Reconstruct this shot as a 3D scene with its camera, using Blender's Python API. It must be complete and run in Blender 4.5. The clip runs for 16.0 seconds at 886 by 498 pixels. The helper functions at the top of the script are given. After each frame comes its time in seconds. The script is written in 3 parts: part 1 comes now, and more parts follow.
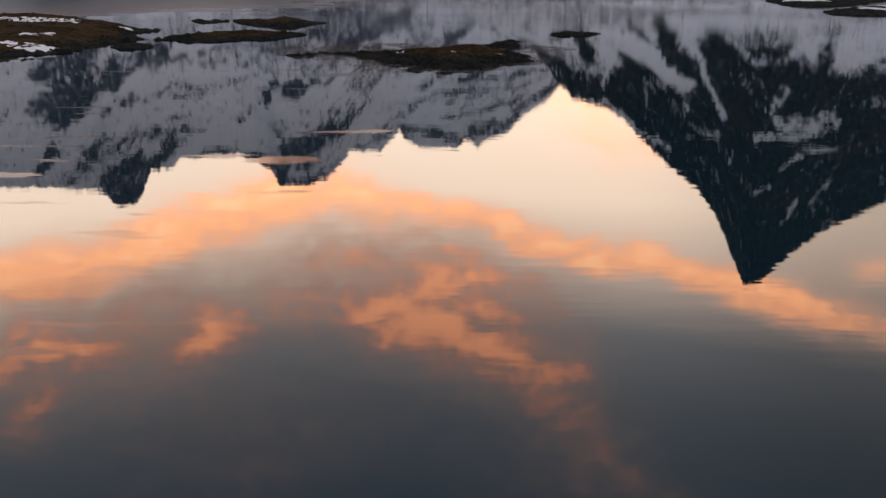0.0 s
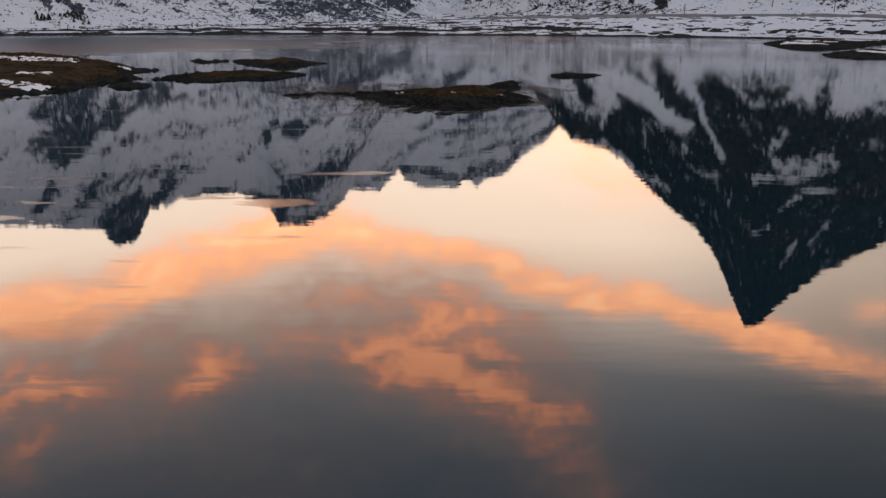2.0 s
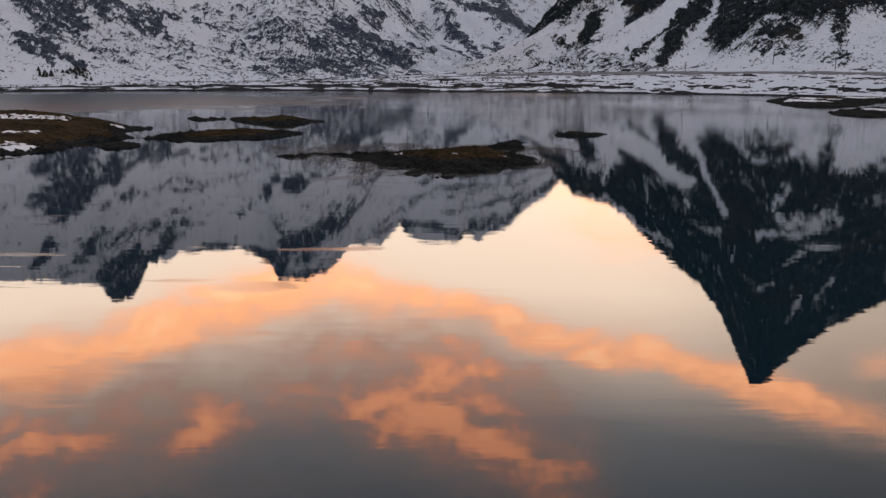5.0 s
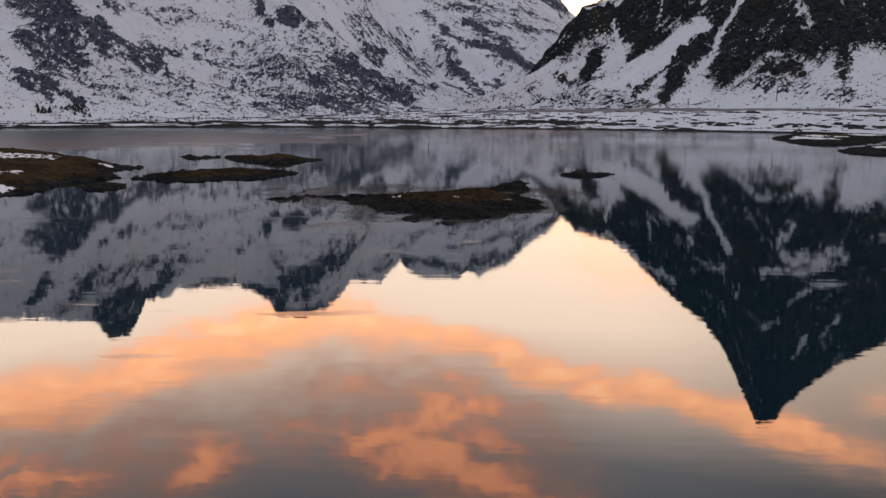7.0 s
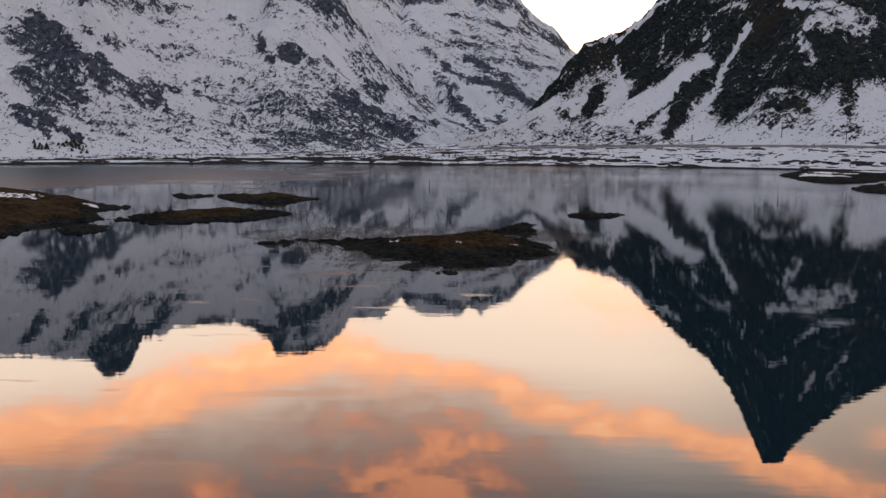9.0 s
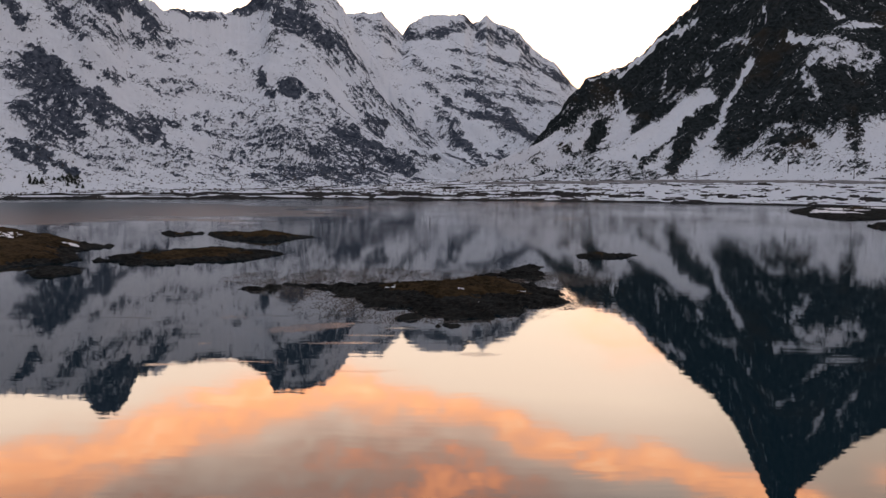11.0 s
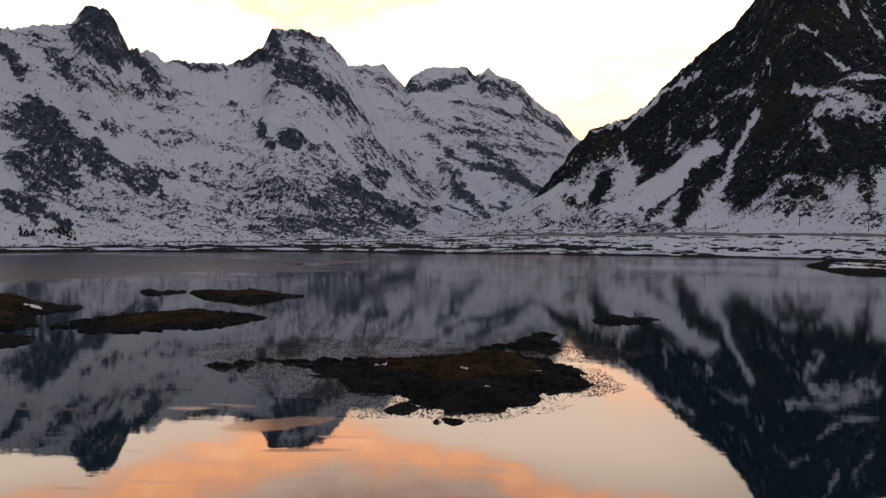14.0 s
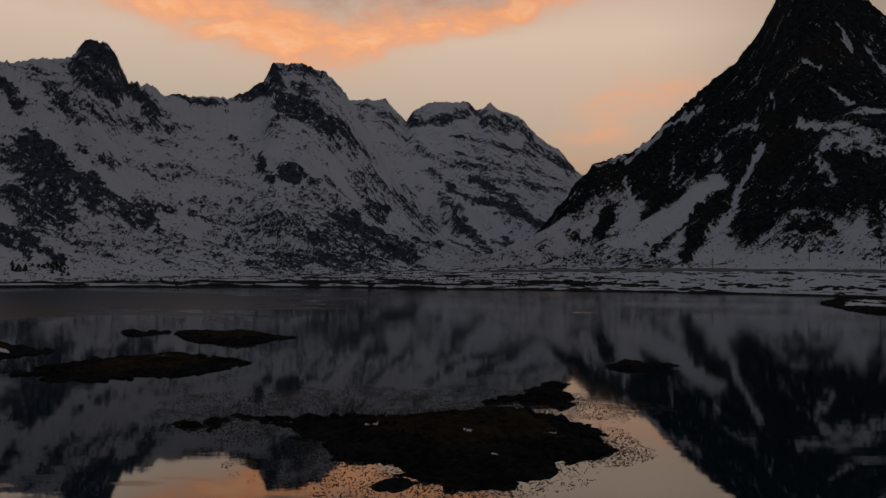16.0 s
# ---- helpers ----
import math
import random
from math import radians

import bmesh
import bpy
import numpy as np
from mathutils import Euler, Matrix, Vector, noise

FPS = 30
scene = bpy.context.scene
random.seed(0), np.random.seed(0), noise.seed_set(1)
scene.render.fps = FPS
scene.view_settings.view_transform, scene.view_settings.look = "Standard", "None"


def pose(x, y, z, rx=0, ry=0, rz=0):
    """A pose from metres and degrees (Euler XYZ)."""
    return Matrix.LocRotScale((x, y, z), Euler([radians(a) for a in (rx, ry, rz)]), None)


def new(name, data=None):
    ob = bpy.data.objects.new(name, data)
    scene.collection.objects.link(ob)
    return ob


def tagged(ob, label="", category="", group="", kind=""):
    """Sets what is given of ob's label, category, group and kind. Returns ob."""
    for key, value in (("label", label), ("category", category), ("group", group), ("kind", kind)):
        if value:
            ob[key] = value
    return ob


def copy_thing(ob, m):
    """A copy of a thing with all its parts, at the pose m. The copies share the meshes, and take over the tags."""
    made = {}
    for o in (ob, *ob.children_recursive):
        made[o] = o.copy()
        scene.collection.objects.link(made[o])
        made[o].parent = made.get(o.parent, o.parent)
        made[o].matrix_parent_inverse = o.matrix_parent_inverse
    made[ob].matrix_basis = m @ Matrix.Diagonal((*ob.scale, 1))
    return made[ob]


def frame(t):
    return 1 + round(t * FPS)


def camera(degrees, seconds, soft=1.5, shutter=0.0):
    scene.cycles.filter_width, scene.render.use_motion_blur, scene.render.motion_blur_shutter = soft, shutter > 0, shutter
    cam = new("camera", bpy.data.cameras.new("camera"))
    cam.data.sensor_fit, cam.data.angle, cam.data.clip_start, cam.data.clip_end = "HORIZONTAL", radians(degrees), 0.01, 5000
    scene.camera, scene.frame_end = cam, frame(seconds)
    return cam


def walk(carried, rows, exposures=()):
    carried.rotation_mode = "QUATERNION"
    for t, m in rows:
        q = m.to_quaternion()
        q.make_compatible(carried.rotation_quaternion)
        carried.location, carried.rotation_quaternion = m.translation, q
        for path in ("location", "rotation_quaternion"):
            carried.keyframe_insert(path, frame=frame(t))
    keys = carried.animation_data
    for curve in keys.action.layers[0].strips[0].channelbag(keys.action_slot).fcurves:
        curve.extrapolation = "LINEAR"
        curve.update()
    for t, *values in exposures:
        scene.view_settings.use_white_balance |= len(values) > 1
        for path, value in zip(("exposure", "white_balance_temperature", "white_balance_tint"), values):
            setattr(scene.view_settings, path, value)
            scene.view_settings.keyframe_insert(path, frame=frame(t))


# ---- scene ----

# ---------------- camera and its walk ----------------
cam = camera(57.0, 16.0, soft=1.4)
ROWS = (
    (0, 0.0, 0.0, 20.0, 0.0, -18.95, -0.02), (0.5, -0.06, 0.91, 19.87, -0.02, -18.15, -0.1),
    (1, -0.08, 1.89, 19.75, -0.02, -17.47, -0.17), (1.5, -0.06, 2.93, 19.64, -0.02, -16.82, -0.21),
    (2, -0.04, 4.06, 19.56, -0.01, -16.21, -0.25), (2.5, -0.02, 5.36, 19.54, 0.0, -15.62, -0.27),
    (3, 0.02, 6.87, 19.6, 0.01, -15.03, -0.28), (3.5, 0.05, 8.59, 19.71, 0.03, -14.39, -0.29),
    (4, 0.06, 10.49, 19.85, 0.056, -13.74, -0.3), (6.5, 0.08, 23.13, 20.4, 0.147, -10.67, -0.36),
    (7, 0.1, 26.33, 20.56, 0.174, -10.05, -0.37), (7.5, 0.11, 29.58, 20.72, 0.205, -9.42, -0.37),
    (8, 0.11, 32.79, 20.84, 0.223, -8.85, -0.37), (8.5, 0.1, 36.04, 20.92, 0.239, -8.23, -0.37),
    (9, 0.07, 39.35, 20.99, 0.259, -7.59, -0.38), (11.5, 0.04, 56.81, 21.55, 0.368, -4.61, -0.45),
    (12, 0.08, 60.4, 21.7, 0.403, -4.0, -0.46), (12.5, 0.15, 63.98, 21.86, 0.435, -3.38, -0.475),
    (13, 0.22, 67.47, 22.04, 0.451, -2.84, -0.48), (13.5, 0.23, 71.06, 22.25, 0.474, -2.24, -0.49),
    (14, 0.2, 74.79, 22.48, 0.495, -1.63, -0.49), (14.5, 0.19, 78.58, 22.68, 0.531, -1.01, -0.505),
    (15, 0.2, 82.35, 22.83, 0.552, -0.44, -0.515), (15.5, 0.24, 86.26, 22.97, 0.573, 0.18, -0.53),
    (16, 0.27, 90.12, 23.07, 0.602, 0.8, -0.56))
walk(cam, [(t, pose(x, y, z, 90 + pitch, roll, yaw)) for t, x, y, z, yaw, pitch, roll in ROWS],
     [(0, -0.04), (13.2, -0.04), (13.5, -0.17), (14, -0.55), (14.5, -0.8), (15, -1.25), (15.5, -1.75), (16, -2.35)])


# ---------------- sky ----------------
def node(tree, kind, **inputs):
    n = tree.nodes.new(kind)
    for key, value in inputs.items():
        key = int(key[1:]) if key[0] == "i" and key[1:].isdigit() else key
        if isinstance(value, bpy.types.NodeSocket):
            tree.links.new(value, n.inputs[key])
        else:
            n.inputs[key].default_value = value
    return n


def calc(tree, operation, a, b=0.0, c=0.0, clamp=False):
    n = node(tree, "ShaderNodeMath", i0=a, i1=b, i2=c)
    n.operation, n.use_clamp = operation, clamp
    return n.outputs[0]


def ramp(tree, factor, stops, smooth=True):
    n = node(tree, "ShaderNodeValToRGB", i0=factor)
    n.color_ramp.interpolation = "EASE" if smooth else "LINEAR"
    while len(n.color_ramp.elements) < len(stops):
        n.color_ramp.elements.new(0.5)
    for e, (at, colour) in zip(n.color_ramp.elements, stops):
        e.position, e.color = at, (*colour, 1)
    return n.outputs[0]


def between(tree, value, a, b, lo=0.0, hi=1.0):
    n = node(tree, "ShaderNodeMapRange", i0=value, i1=a, i2=b, i3=lo, i4=hi)
    n.interpolation_type = "SMOOTHSTEP"
    return n.outputs[0]


def blend(tree, factor, a, b, how="MIX"):
    n = tree.nodes.new("ShaderNodeMix")
    n.data_type, n.blend_type = "RGBA", how
    for key, value in ((0, factor), (6, a), (7, b)):
        if isinstance(value, bpy.types.NodeSocket):
            tree.links.new(value, n.inputs[key])
        elif key == 0:
            n.inputs[0].default_value = value
        else:
            n.inputs[key].default_value = (*value, 1)
    return n.outputs[2]


def brighter(tree, colour, times):
    n = node(tree, "ShaderNodeVectorMath", i0=colour)
    n.operation = "SCALE"
    n.inputs["Scale"].default_value = times
    return n.outputs[0]


# sunset clouds: azimuth, elevation, half width, half height, lean (degrees), weight
CLOUDS_WEST = ((-31.4, 18.3, 3.2, 1.7, 5, 0.95), (-28.0, 18.3, 3.3, 1.7, 0, 0.95), (-24.4, 18.0, 3.6, 1.7, -10, 0.95), (-20.6, 17.2, 3.7, 1.7, -10, 0.95), (-16.7, 16.6, 3.9, 1.7, -8, 0.90),
    (-13.3, 15.8, 3.2, 1.7, -13, 0.85), (-9.8, 15.2, 4.0, 1.7, -2, 0.65), (-5.8, 15.2, 4.0, 1.6, 5, 0.50), (-14, 13.4, 6, 1.8, -5, 0.35), (-7, 13.6, 4, 1.6, 5, 0.25), (-3.5, 16.8, 7.0, 1.9, 6, 0.42))
CLOUDS_EAST = ((-2.1, 15.7, 3.8, 1.00, 10, 0.60), (2.0, 16.6, 4.3, 0.95, 17, 0.85), (6.4, 17.8, 4.2, 1.00, 17, 0.95), (9.9, 18.9, 2.9, 1.15, 17, 0.95), (13.4, 19.5, 3.9, 1.25, 5, 0.95),
    (17.5, 19.8, 3.8, 1.25, 3, 0.95), (21.4, 20.3, 3.6, 1.25, 6, 0.95), (24.6, 20.8, 2.4, 1.25, 8, 1.00), (28.3, 21.1, 4.6, 1.35, 4, 1.05), (29.5, 17.8, 1.9, 1.2, 0, 0.9),
    (13.5, 11.4, 5.0, 2.4, 10, 0.80), (9.3, 8.3, 3.6, 1.6, 12, 0.45), (14.6, 18.0, 2.6, 1.1, 5, 0.4))
CLOUDS_PUFFS = ((-8.5, 18.0, 4.5, 1.5, 0, 0.55), (-5.0, 21.6, 4.0, 1.6, 10, 0.90), (0.5, 22.2, 3.5, 1.5, 15, 1.00), (2.2, 20.6, 2.6, 1.1, 15, 0.90), (5.5, 23.6, 3.2, 1.6, 25, 0.55), (4.0, 18.9, 5.0, 1.4, 17, 0.70),
    (-7.0, 23.9, 3.5, 1.3, 8, 0.80), (-2.0, 24.9, 3.6, 1.4, 12, 0.85), (3.0, 26.0, 3.6, 1.4, 18, 0.90), (-16.6, 23.5, 2.8, 1.4, -5, 1.70), (-17.2, 27.0, 4.0, 2.6, 0, 0.25))
CLOUDS_HIGH = ((7.5, 27.8, 3.0, 1.3, 25, 0.80), (10.0, 29.7, 2.2, 1.2, 30, 0.60), (12.0, 31.6, 2.2, 1.2, 20, 0.40), (14.6, 34.3, 3.5, 1.2, 5, 0.75), (-29.5, 23.3, 2.2, 3.0, 0, 0.85), (-25.3, 23.8, 2.2, 1.0, 0, 0.90),
    (-30.4, 26.6, 1.7, 2.6, 20, 0.55), (-23.0, 21.0, 5.0, 1.4, -10, 0.40), (-16.0, 33.7, 2.6, 0.9, 0, 0.40), (11.4, 27.4, 1.2, 0.7, 0, 0.40))
CLOUDS_VEIL = ((-19, 24.0, 5, 4.0, 0, 0.30), (-1, 18.6, 10, 3.0, 8, 0.22), (0, 23.5, 11, 5.0, 12, 0.95), (-26, 22.8, 10, 5.5, -5, 0.80), (-13, 20.5, 9, 3.5, 0, 0.45), (9, 29, 7, 4, 25, 0.30),
    (-14, 31, 14, 5, 0, 0.22), (10, 34, 10, 5, 0, 0.20))

world = bpy.data.worlds.new("evening_sky")
scene.world = world
world.use_nodes = True
wt = world.node_tree
wt.nodes.clear()
coords = wt.nodes.new("ShaderNodeTexCoord").outputs["Generated"]
xyz = node(wt, "ShaderNodeSeparateXYZ", i0=coords)
dx, dy, dz = xyz.outputs
flat = calc(wt, "SQRT", calc(wt, "ADD", calc(wt, "MULTIPLY", dx, dx), calc(wt, "MULTIPLY", dy, dy)))
az = calc(wt, "MULTIPLY", calc(wt, "ARCTAN2", dx, dy), 57.2958)
el = calc(wt, "MULTIPLY", calc(wt, "ARCTAN2", dz, flat), 57.2958)
place = node(wt, "ShaderNodeCombineXYZ", i0=az, i1=el).outputs[0]
stretch = node(wt, "ShaderNodeVectorMath", i0=place, i1=(0.12, 0.22, 1.0))
stretch.operation = "MULTIPLY"
warp = node(wt, "ShaderNodeTexNoise", Vector=stretch.outputs[0], Scale=1.3, Detail=3.0, Roughness=0.5)
shift = node(wt, "ShaderNodeVectorMath", i0=warp.outputs["Color"], i1=(0.5, 0.5, 0.5))
shift.operation = "SUBTRACT"
push = node(wt, "ShaderNodeVectorMath", i0=shift.outputs[0], i1=(6.5, 3.0, 0.0))
push.operation = "MULTIPLY"
moved = node(wt, "ShaderNodeVectorMath", i0=place, i1=push.outputs[0])
moved.operation = "ADD"


def cloud_cover(blobs, spread=1.3):
    total = 0.0
    for a, e, ra, re, lean, weight in blobs:
        m = node(wt, "ShaderNodeMapping", Vector=moved.outputs[0], Location=(a, e, 0), Rotation=(0, 0, radians(lean)), Scale=(ra, re, 1))
        m.vector_type = "TEXTURE"
        far_out = node(wt, "ShaderNodeVectorMath", i0=m.outputs[0])
        far_out.operation = "LENGTH"
        total = calc(wt, "ADD", between(wt, far_out.outputs["Value"], spread, 0.0, 0.0, weight), total)
    return total


wisps = node(wt, "ShaderNodeTexNoise", Vector=stretch.outputs[0], Scale=2.4, Detail=7.0, Roughness=0.58, Distortion=0.3).outputs[0]
torn = node(wt, "ShaderNodeMapRange", i0=wisps, i1=0.30, i2=0.70, i3=0.0, i4=1.0).outputs[0]
fibres = node(wt, "ShaderNodeMapping", Vector=moved.outputs[0], Rotation=(0, 0, radians(-14)), Scale=(0.22, 0.95, 1.0)).outputs[0]
fibre = node(wt, "ShaderNodeTexNoise", Vector=fibres, Scale=1.0, Detail=6.0, Roughness=0.6).outputs[0]
torn = calc(wt, "MULTIPLY", torn, node(wt, "ShaderNodeMapRange", i0=fibre, i1=0.3, i2=0.7, i3=0.55, i4=1.45).outputs[0])
billows = node(wt, "ShaderNodeMapping", Vector=moved.outputs[0], Rotation=(0, 0, radians(-12)), Scale=(0.55, 0.85, 1.0)).outputs[0]
billow = node(wt, "ShaderNodeTexNoise", Vector=billows, Scale=1.0, Detail=8.0, Roughness=0.60).outputs[0]
billow = node(wt, "ShaderNodeMapRange", i0=billow, i1=0.32, i2=0.68, i3=0.0, i4=1.0).outputs[0]
# long strands drawn out along the bands, mixed with the billows
combed = node(wt, "ShaderNodeMapping", Vector=moved.outputs[0], Rotation=(0, 0, radians(-16)), Scale=(0.16, 0.75, 1.0)).outputs[0]
strand = node(wt, "ShaderNodeTexNoise", Vector=combed, Scale=1.0, Detail=9.0, Roughness=0.66, Distortion=0.4).outputs[0]
strand = node(wt, "ShaderNodeMapRange", i0=strand, i1=0.34, i2=0.66, i3=0.0, i4=1.0).outputs[0]
strands = calc(wt, "MULTIPLY_ADD", strand, 0.6, calc(wt, "MULTIPLY", billow, 0.4))
low_mass = calc(wt, "ADD", cloud_cover(CLOUDS_WEST, 2.0), cloud_cover(CLOUDS_EAST, 1.75))
low_mass = calc(wt, "MULTIPLY", low_mass, calc(wt, "MULTIPLY_ADD", strands, 0.85, 0.42))
low_cover = between(wt, low_mass, -0.05, 1.55)
mottled = node(wt, "ShaderNodeMapping", Vector=moved.outputs[0], Rotation=(0, 0, radians(-28)), Scale=(0.27, 0.58, 1.0)).outputs[0]
mottle = node(wt, "ShaderNodeTexNoise", Vector=mottled, Scale=1.0, Detail=8.0, Roughness=0.62).outputs[0]
mottle = node(wt, "ShaderNodeMapRange", i0=mottle, i1=0.36, i2=0.70, i3=0.0, i4=1.0).outputs[0]
high_mass = calc(wt, "MULTIPLY", cloud_cover(CLOUDS_PUFFS + CLOUDS_HIGH, 2.6), calc(wt, "MULTIPLY", calc(wt, "MULTIPLY_ADD", strands, 0.60, 0.32), calc(wt, "MULTIPLY_ADD", mottle, 0.75, 0.45)))
front = ramp(wt, calc(wt, "DIVIDE", el, 90.0), (
    (0.0, (0.32, 0.285, 0.24)), (0.07, (0.46, 0.375, 0.285)), (0.1, (0.62, 0.505, 0.40)), (0.17, (0.92, 0.71, 0.55)), (0.21, (0.80, 0.60, 0.47)),
    (0.27, (0.205, 0.197, 0.198)), (0.33, (0.108, 0.118, 0.132)), (0.40, (0.060, 0.077, 0.098)), (1.0, (0.12, 0.128, 0.152))), False)
back = ramp(wt, calc(wt, "DIVIDE", el, 90.0), (
    (0.0, (0.088, 0.080, 0.084)), (0.2, (0.135, 0.126, 0.132)), (0.45, (0.165, 0.160, 0.174)), (1.0, (0.12, 0.128, 0.152))), False)
east = between(wt, dx, 0.2, 0.5, 1.0, 0.5)
front = blend(wt, 1.0, front, node(wt, "ShaderNodeCombineXYZ", i0=east, i1=east, i2=east).outputs[0], "MULTIPLY")
back = blend(wt, 1.0, back, node(wt, "ShaderNodeCombineXYZ", i0=calc(wt, "MULTIPLY_ADD", dx, 0.48, 1.0), i1=calc(wt, "MULTIPLY_ADD", dx, 0.38, 1.0), i2=calc(wt, "MULTIPLY_ADD", dx, 0.30, 1.0)).outputs[0], "MULTIPLY")
base = blend(wt, between(wt, dy, 0.1, 0.75), back, front)
veil = calc(wt, "MULTIPLY", cloud_cover(CLOUDS_VEIL, 1.5), calc(wt, "MULTIPLY_ADD", torn, 0.5, 0.5), clamp=True)
lit = blend(wt, calc(wt, "MULTIPLY", veil, calc(wt, "MULTIPLY_ADD", billow, 0.6, 0.6), clamp=True), base, (0.42, 0.25, 0.18))
bright = calc(wt, "MULTIPLY", low_cover, calc(wt, "MULTIPLY_ADD", strands, 0.60, 0.50), clamp=True)
lit = blend(wt, low_cover, lit, brighter(wt, ramp(wt, bright, ((0.0, (0.70, 0.39, 0.27)), (0.5, (0.90, 0.365, 0.17)), (0.8, (1.0, 0.43, 0.195)), (1.0, (1.0, 0.52, 0.28))), False), 1.3))
high_mass = calc(wt, "ADD", high_mass, calc(wt, "MULTIPLY", calc(wt, "MULTIPLY", veil, mottle), 0.8))
high_cover = between(wt, high_mass, -0.10, 1.5)
tops = calc(wt, "MULTIPLY", high_cover, between(wt, el, 21.0, 32.0, 1.0, 0.8))
lit = blend(wt, high_cover, lit, brighter(wt, ramp(wt, tops, ((0.0, (0.33, 0.19, 0.15)), (0.4, (0.50, 0.205, 0.13)), (0.75, (0.86, 0.31, 0.15)), (1.0, (1.0, 0.40, 0.19))), False), 1.03))
clear = wt.nodes.new("ShaderNodeTexSky")
clear.sky_type, clear.sun_disc, clear.sun_elevation, clear.sun_rotation = "NISHITA", False, radians(1.0), radians(8)
glow = node(wt, "ShaderNodeBackground", Color=lit, Strength=3.6)
air = node(wt, "ShaderNodeBackground", Color=clear.outputs[0], Strength=0.05)
both = node(wt, "ShaderNodeAddShader", i0=glow.outputs[0], i1=air.outputs[0])
wt.links.new(both.outputs[0], wt.nodes.new("ShaderNodeOutputWorld").inputs[0])


# ---------------- materials ----------------
def material(name):
    mat = bpy.data.materials.new(name)
    mat.use_nodes = True
    t = mat.node_tree
    return mat, t, t.nodes["Principled BSDF"]


def speckle(t, where, scale, detail=4.0, rough=0.6, stretch_by=None):
    if stretch_by:
        where = node(t, "ShaderNodeMapping", Vector=where, Scale=stretch_by).outputs[0]
    return node(t, "ShaderNodeTexNoise", Vector=where, Scale=scale, Detail=detail, Roughness=rough).outputs[0]


def relief(t, bsdf, height, depth, strength=1.0):
    b = node(t, "ShaderNodeBump", Height=height, Distance=depth, Strength=strength)
    t.links.new(b.outputs[0], bsdf.inputs["Normal"])


def position(t):
    return t.nodes.new("ShaderNodeNewGeometry").outputs["Position"]


def snow_rock(name, rock_a, rock_b, tint, scale=1.0, flecks=2.3):
    """Snow with bare rock where the ground is marked as rock."""
    mat, t, bsdf = material(name)
    pos = position(t)
    mark = node(t, "ShaderNodeAttribute")
    mark.attribute_name = "rock"
    grain = speckle(t, pos, 0.30 * scale, 9.0, 0.82)
    fine = calc(t, "MULTIPLY", calc(t, "SUBTRACT", grain, 0.5), flecks)
    cover = between(t, calc(t, "ADD", mark.outputs["Fac"], fine), 0.43, 0.52)
    stone = blend(t, between(t, speckle(t, pos, 0.16 * scale, 8.0, 0.75), 0.38, 0.66), rock_a, rock_b)
    stone = blend(t, between(t, speckle(t, pos, 0.012 * scale, 3.0), 0.55, 0.7), stone, tint)
    white = blend(t, speckle(t, pos, 0.03 * scale, 4.0), (0.68, 0.71, 0.78), (0.79, 0.81, 0.87))
    t.links.new(blend(t, cover, white, stone), bsdf.inputs["Base Color"])
    bsdf.inputs["Roughness"].default_value = 0.85
    bsdf.inputs["Specular IOR Level"].default_value = 0.04
    relief(t, bsdf, speckle(t, pos, 0.25 * scale, 8.0, 0.72), 2.2 / scale, 0.8)
    return mat


MAT_RANGE = snow_rock("snowy_range", (0.030, 0.040, 0.060), (0.112, 0.126, 0.160), (0.058, 0.065, 0.082))
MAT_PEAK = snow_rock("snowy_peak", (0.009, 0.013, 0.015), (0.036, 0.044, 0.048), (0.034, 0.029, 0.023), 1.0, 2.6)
MAT_PLAIN = snow_rock("snowy_shore", (0.018, 0.018, 0.020), (0.050, 0.047, 0.046), (0.045, 0.038, 0.032), 1.6, 1.9)


def simple(name, dark, light, scale, rough=0.85, depth=0.05, detail=6.0, gloss=0.25):
    mat, t, bsdf = material(name)
    pos = position(t)
    n = speckle(t, pos, scale, detail, 0.65)
    big = speckle(t, pos, scale * 0.12, 3.0)
    mixed = calc(t, "ADD", calc(t, "MULTIPLY", between(t, n, 0.3, 0.7), 0.6), calc(t, "MULTIPLY", between(t, big, 0.35, 0.65), 0.4))
    t.links.new(blend(t, mixed, dark, light), bsdf.inputs["Base Color"])
    bsdf.inputs["Roughness"].default_value = rough
    bsdf.inputs["Specular IOR Level"].default_value = gloss
    relief(t, bsdf, n, depth)
    return mat


MAT_ROCK = simple("shore_rock", (0.0035, 0.004, 0.004), (0.030, 0.031, 0.030), 0.9, 0.9, 0.6, 9.0, 0.04)
MAT_TURF = simple("winter_grass", (0.006, 0.006, 0.004), (0.066, 0.044, 0.023), 0.8, 0.95, 0.3, 9.0, 0.03)
MAT_SNOW = simple("old_snow", (0.74, 0.74, 0.78), (0.86, 0.85, 0.88), 0.8, 0.8, 0.05)
MAT_WEED = simple("seaweed", (0.016, 0.011, 0.008), (0.060, 0.040, 0.027), 2.0, 0.45, 0.02, 4.0, 0.5)
MAT_NEEDLE = simple("conifer_needles", (0.018, 0.023, 0.022), (0.055, 0.062, 0.055), 1.5, 0.9, 0.1)
MAT_BARK = simple("bark", (0.03, 0.025, 0.02), (0.07, 0.055, 0.045), 4.0, 0.95, 0.02)
MAT_WOOD = simple("weathered_wood", (0.03, 0.027, 0.026), (0.075, 0.066, 0.06), 3.0, 0.9, 0.01)
MAT_ROAD = simple("packed_snow_road", (0.16, 0.155, 0.16), (0.30, 0.285, 0.29), 0.5, 0.85, 0.04)
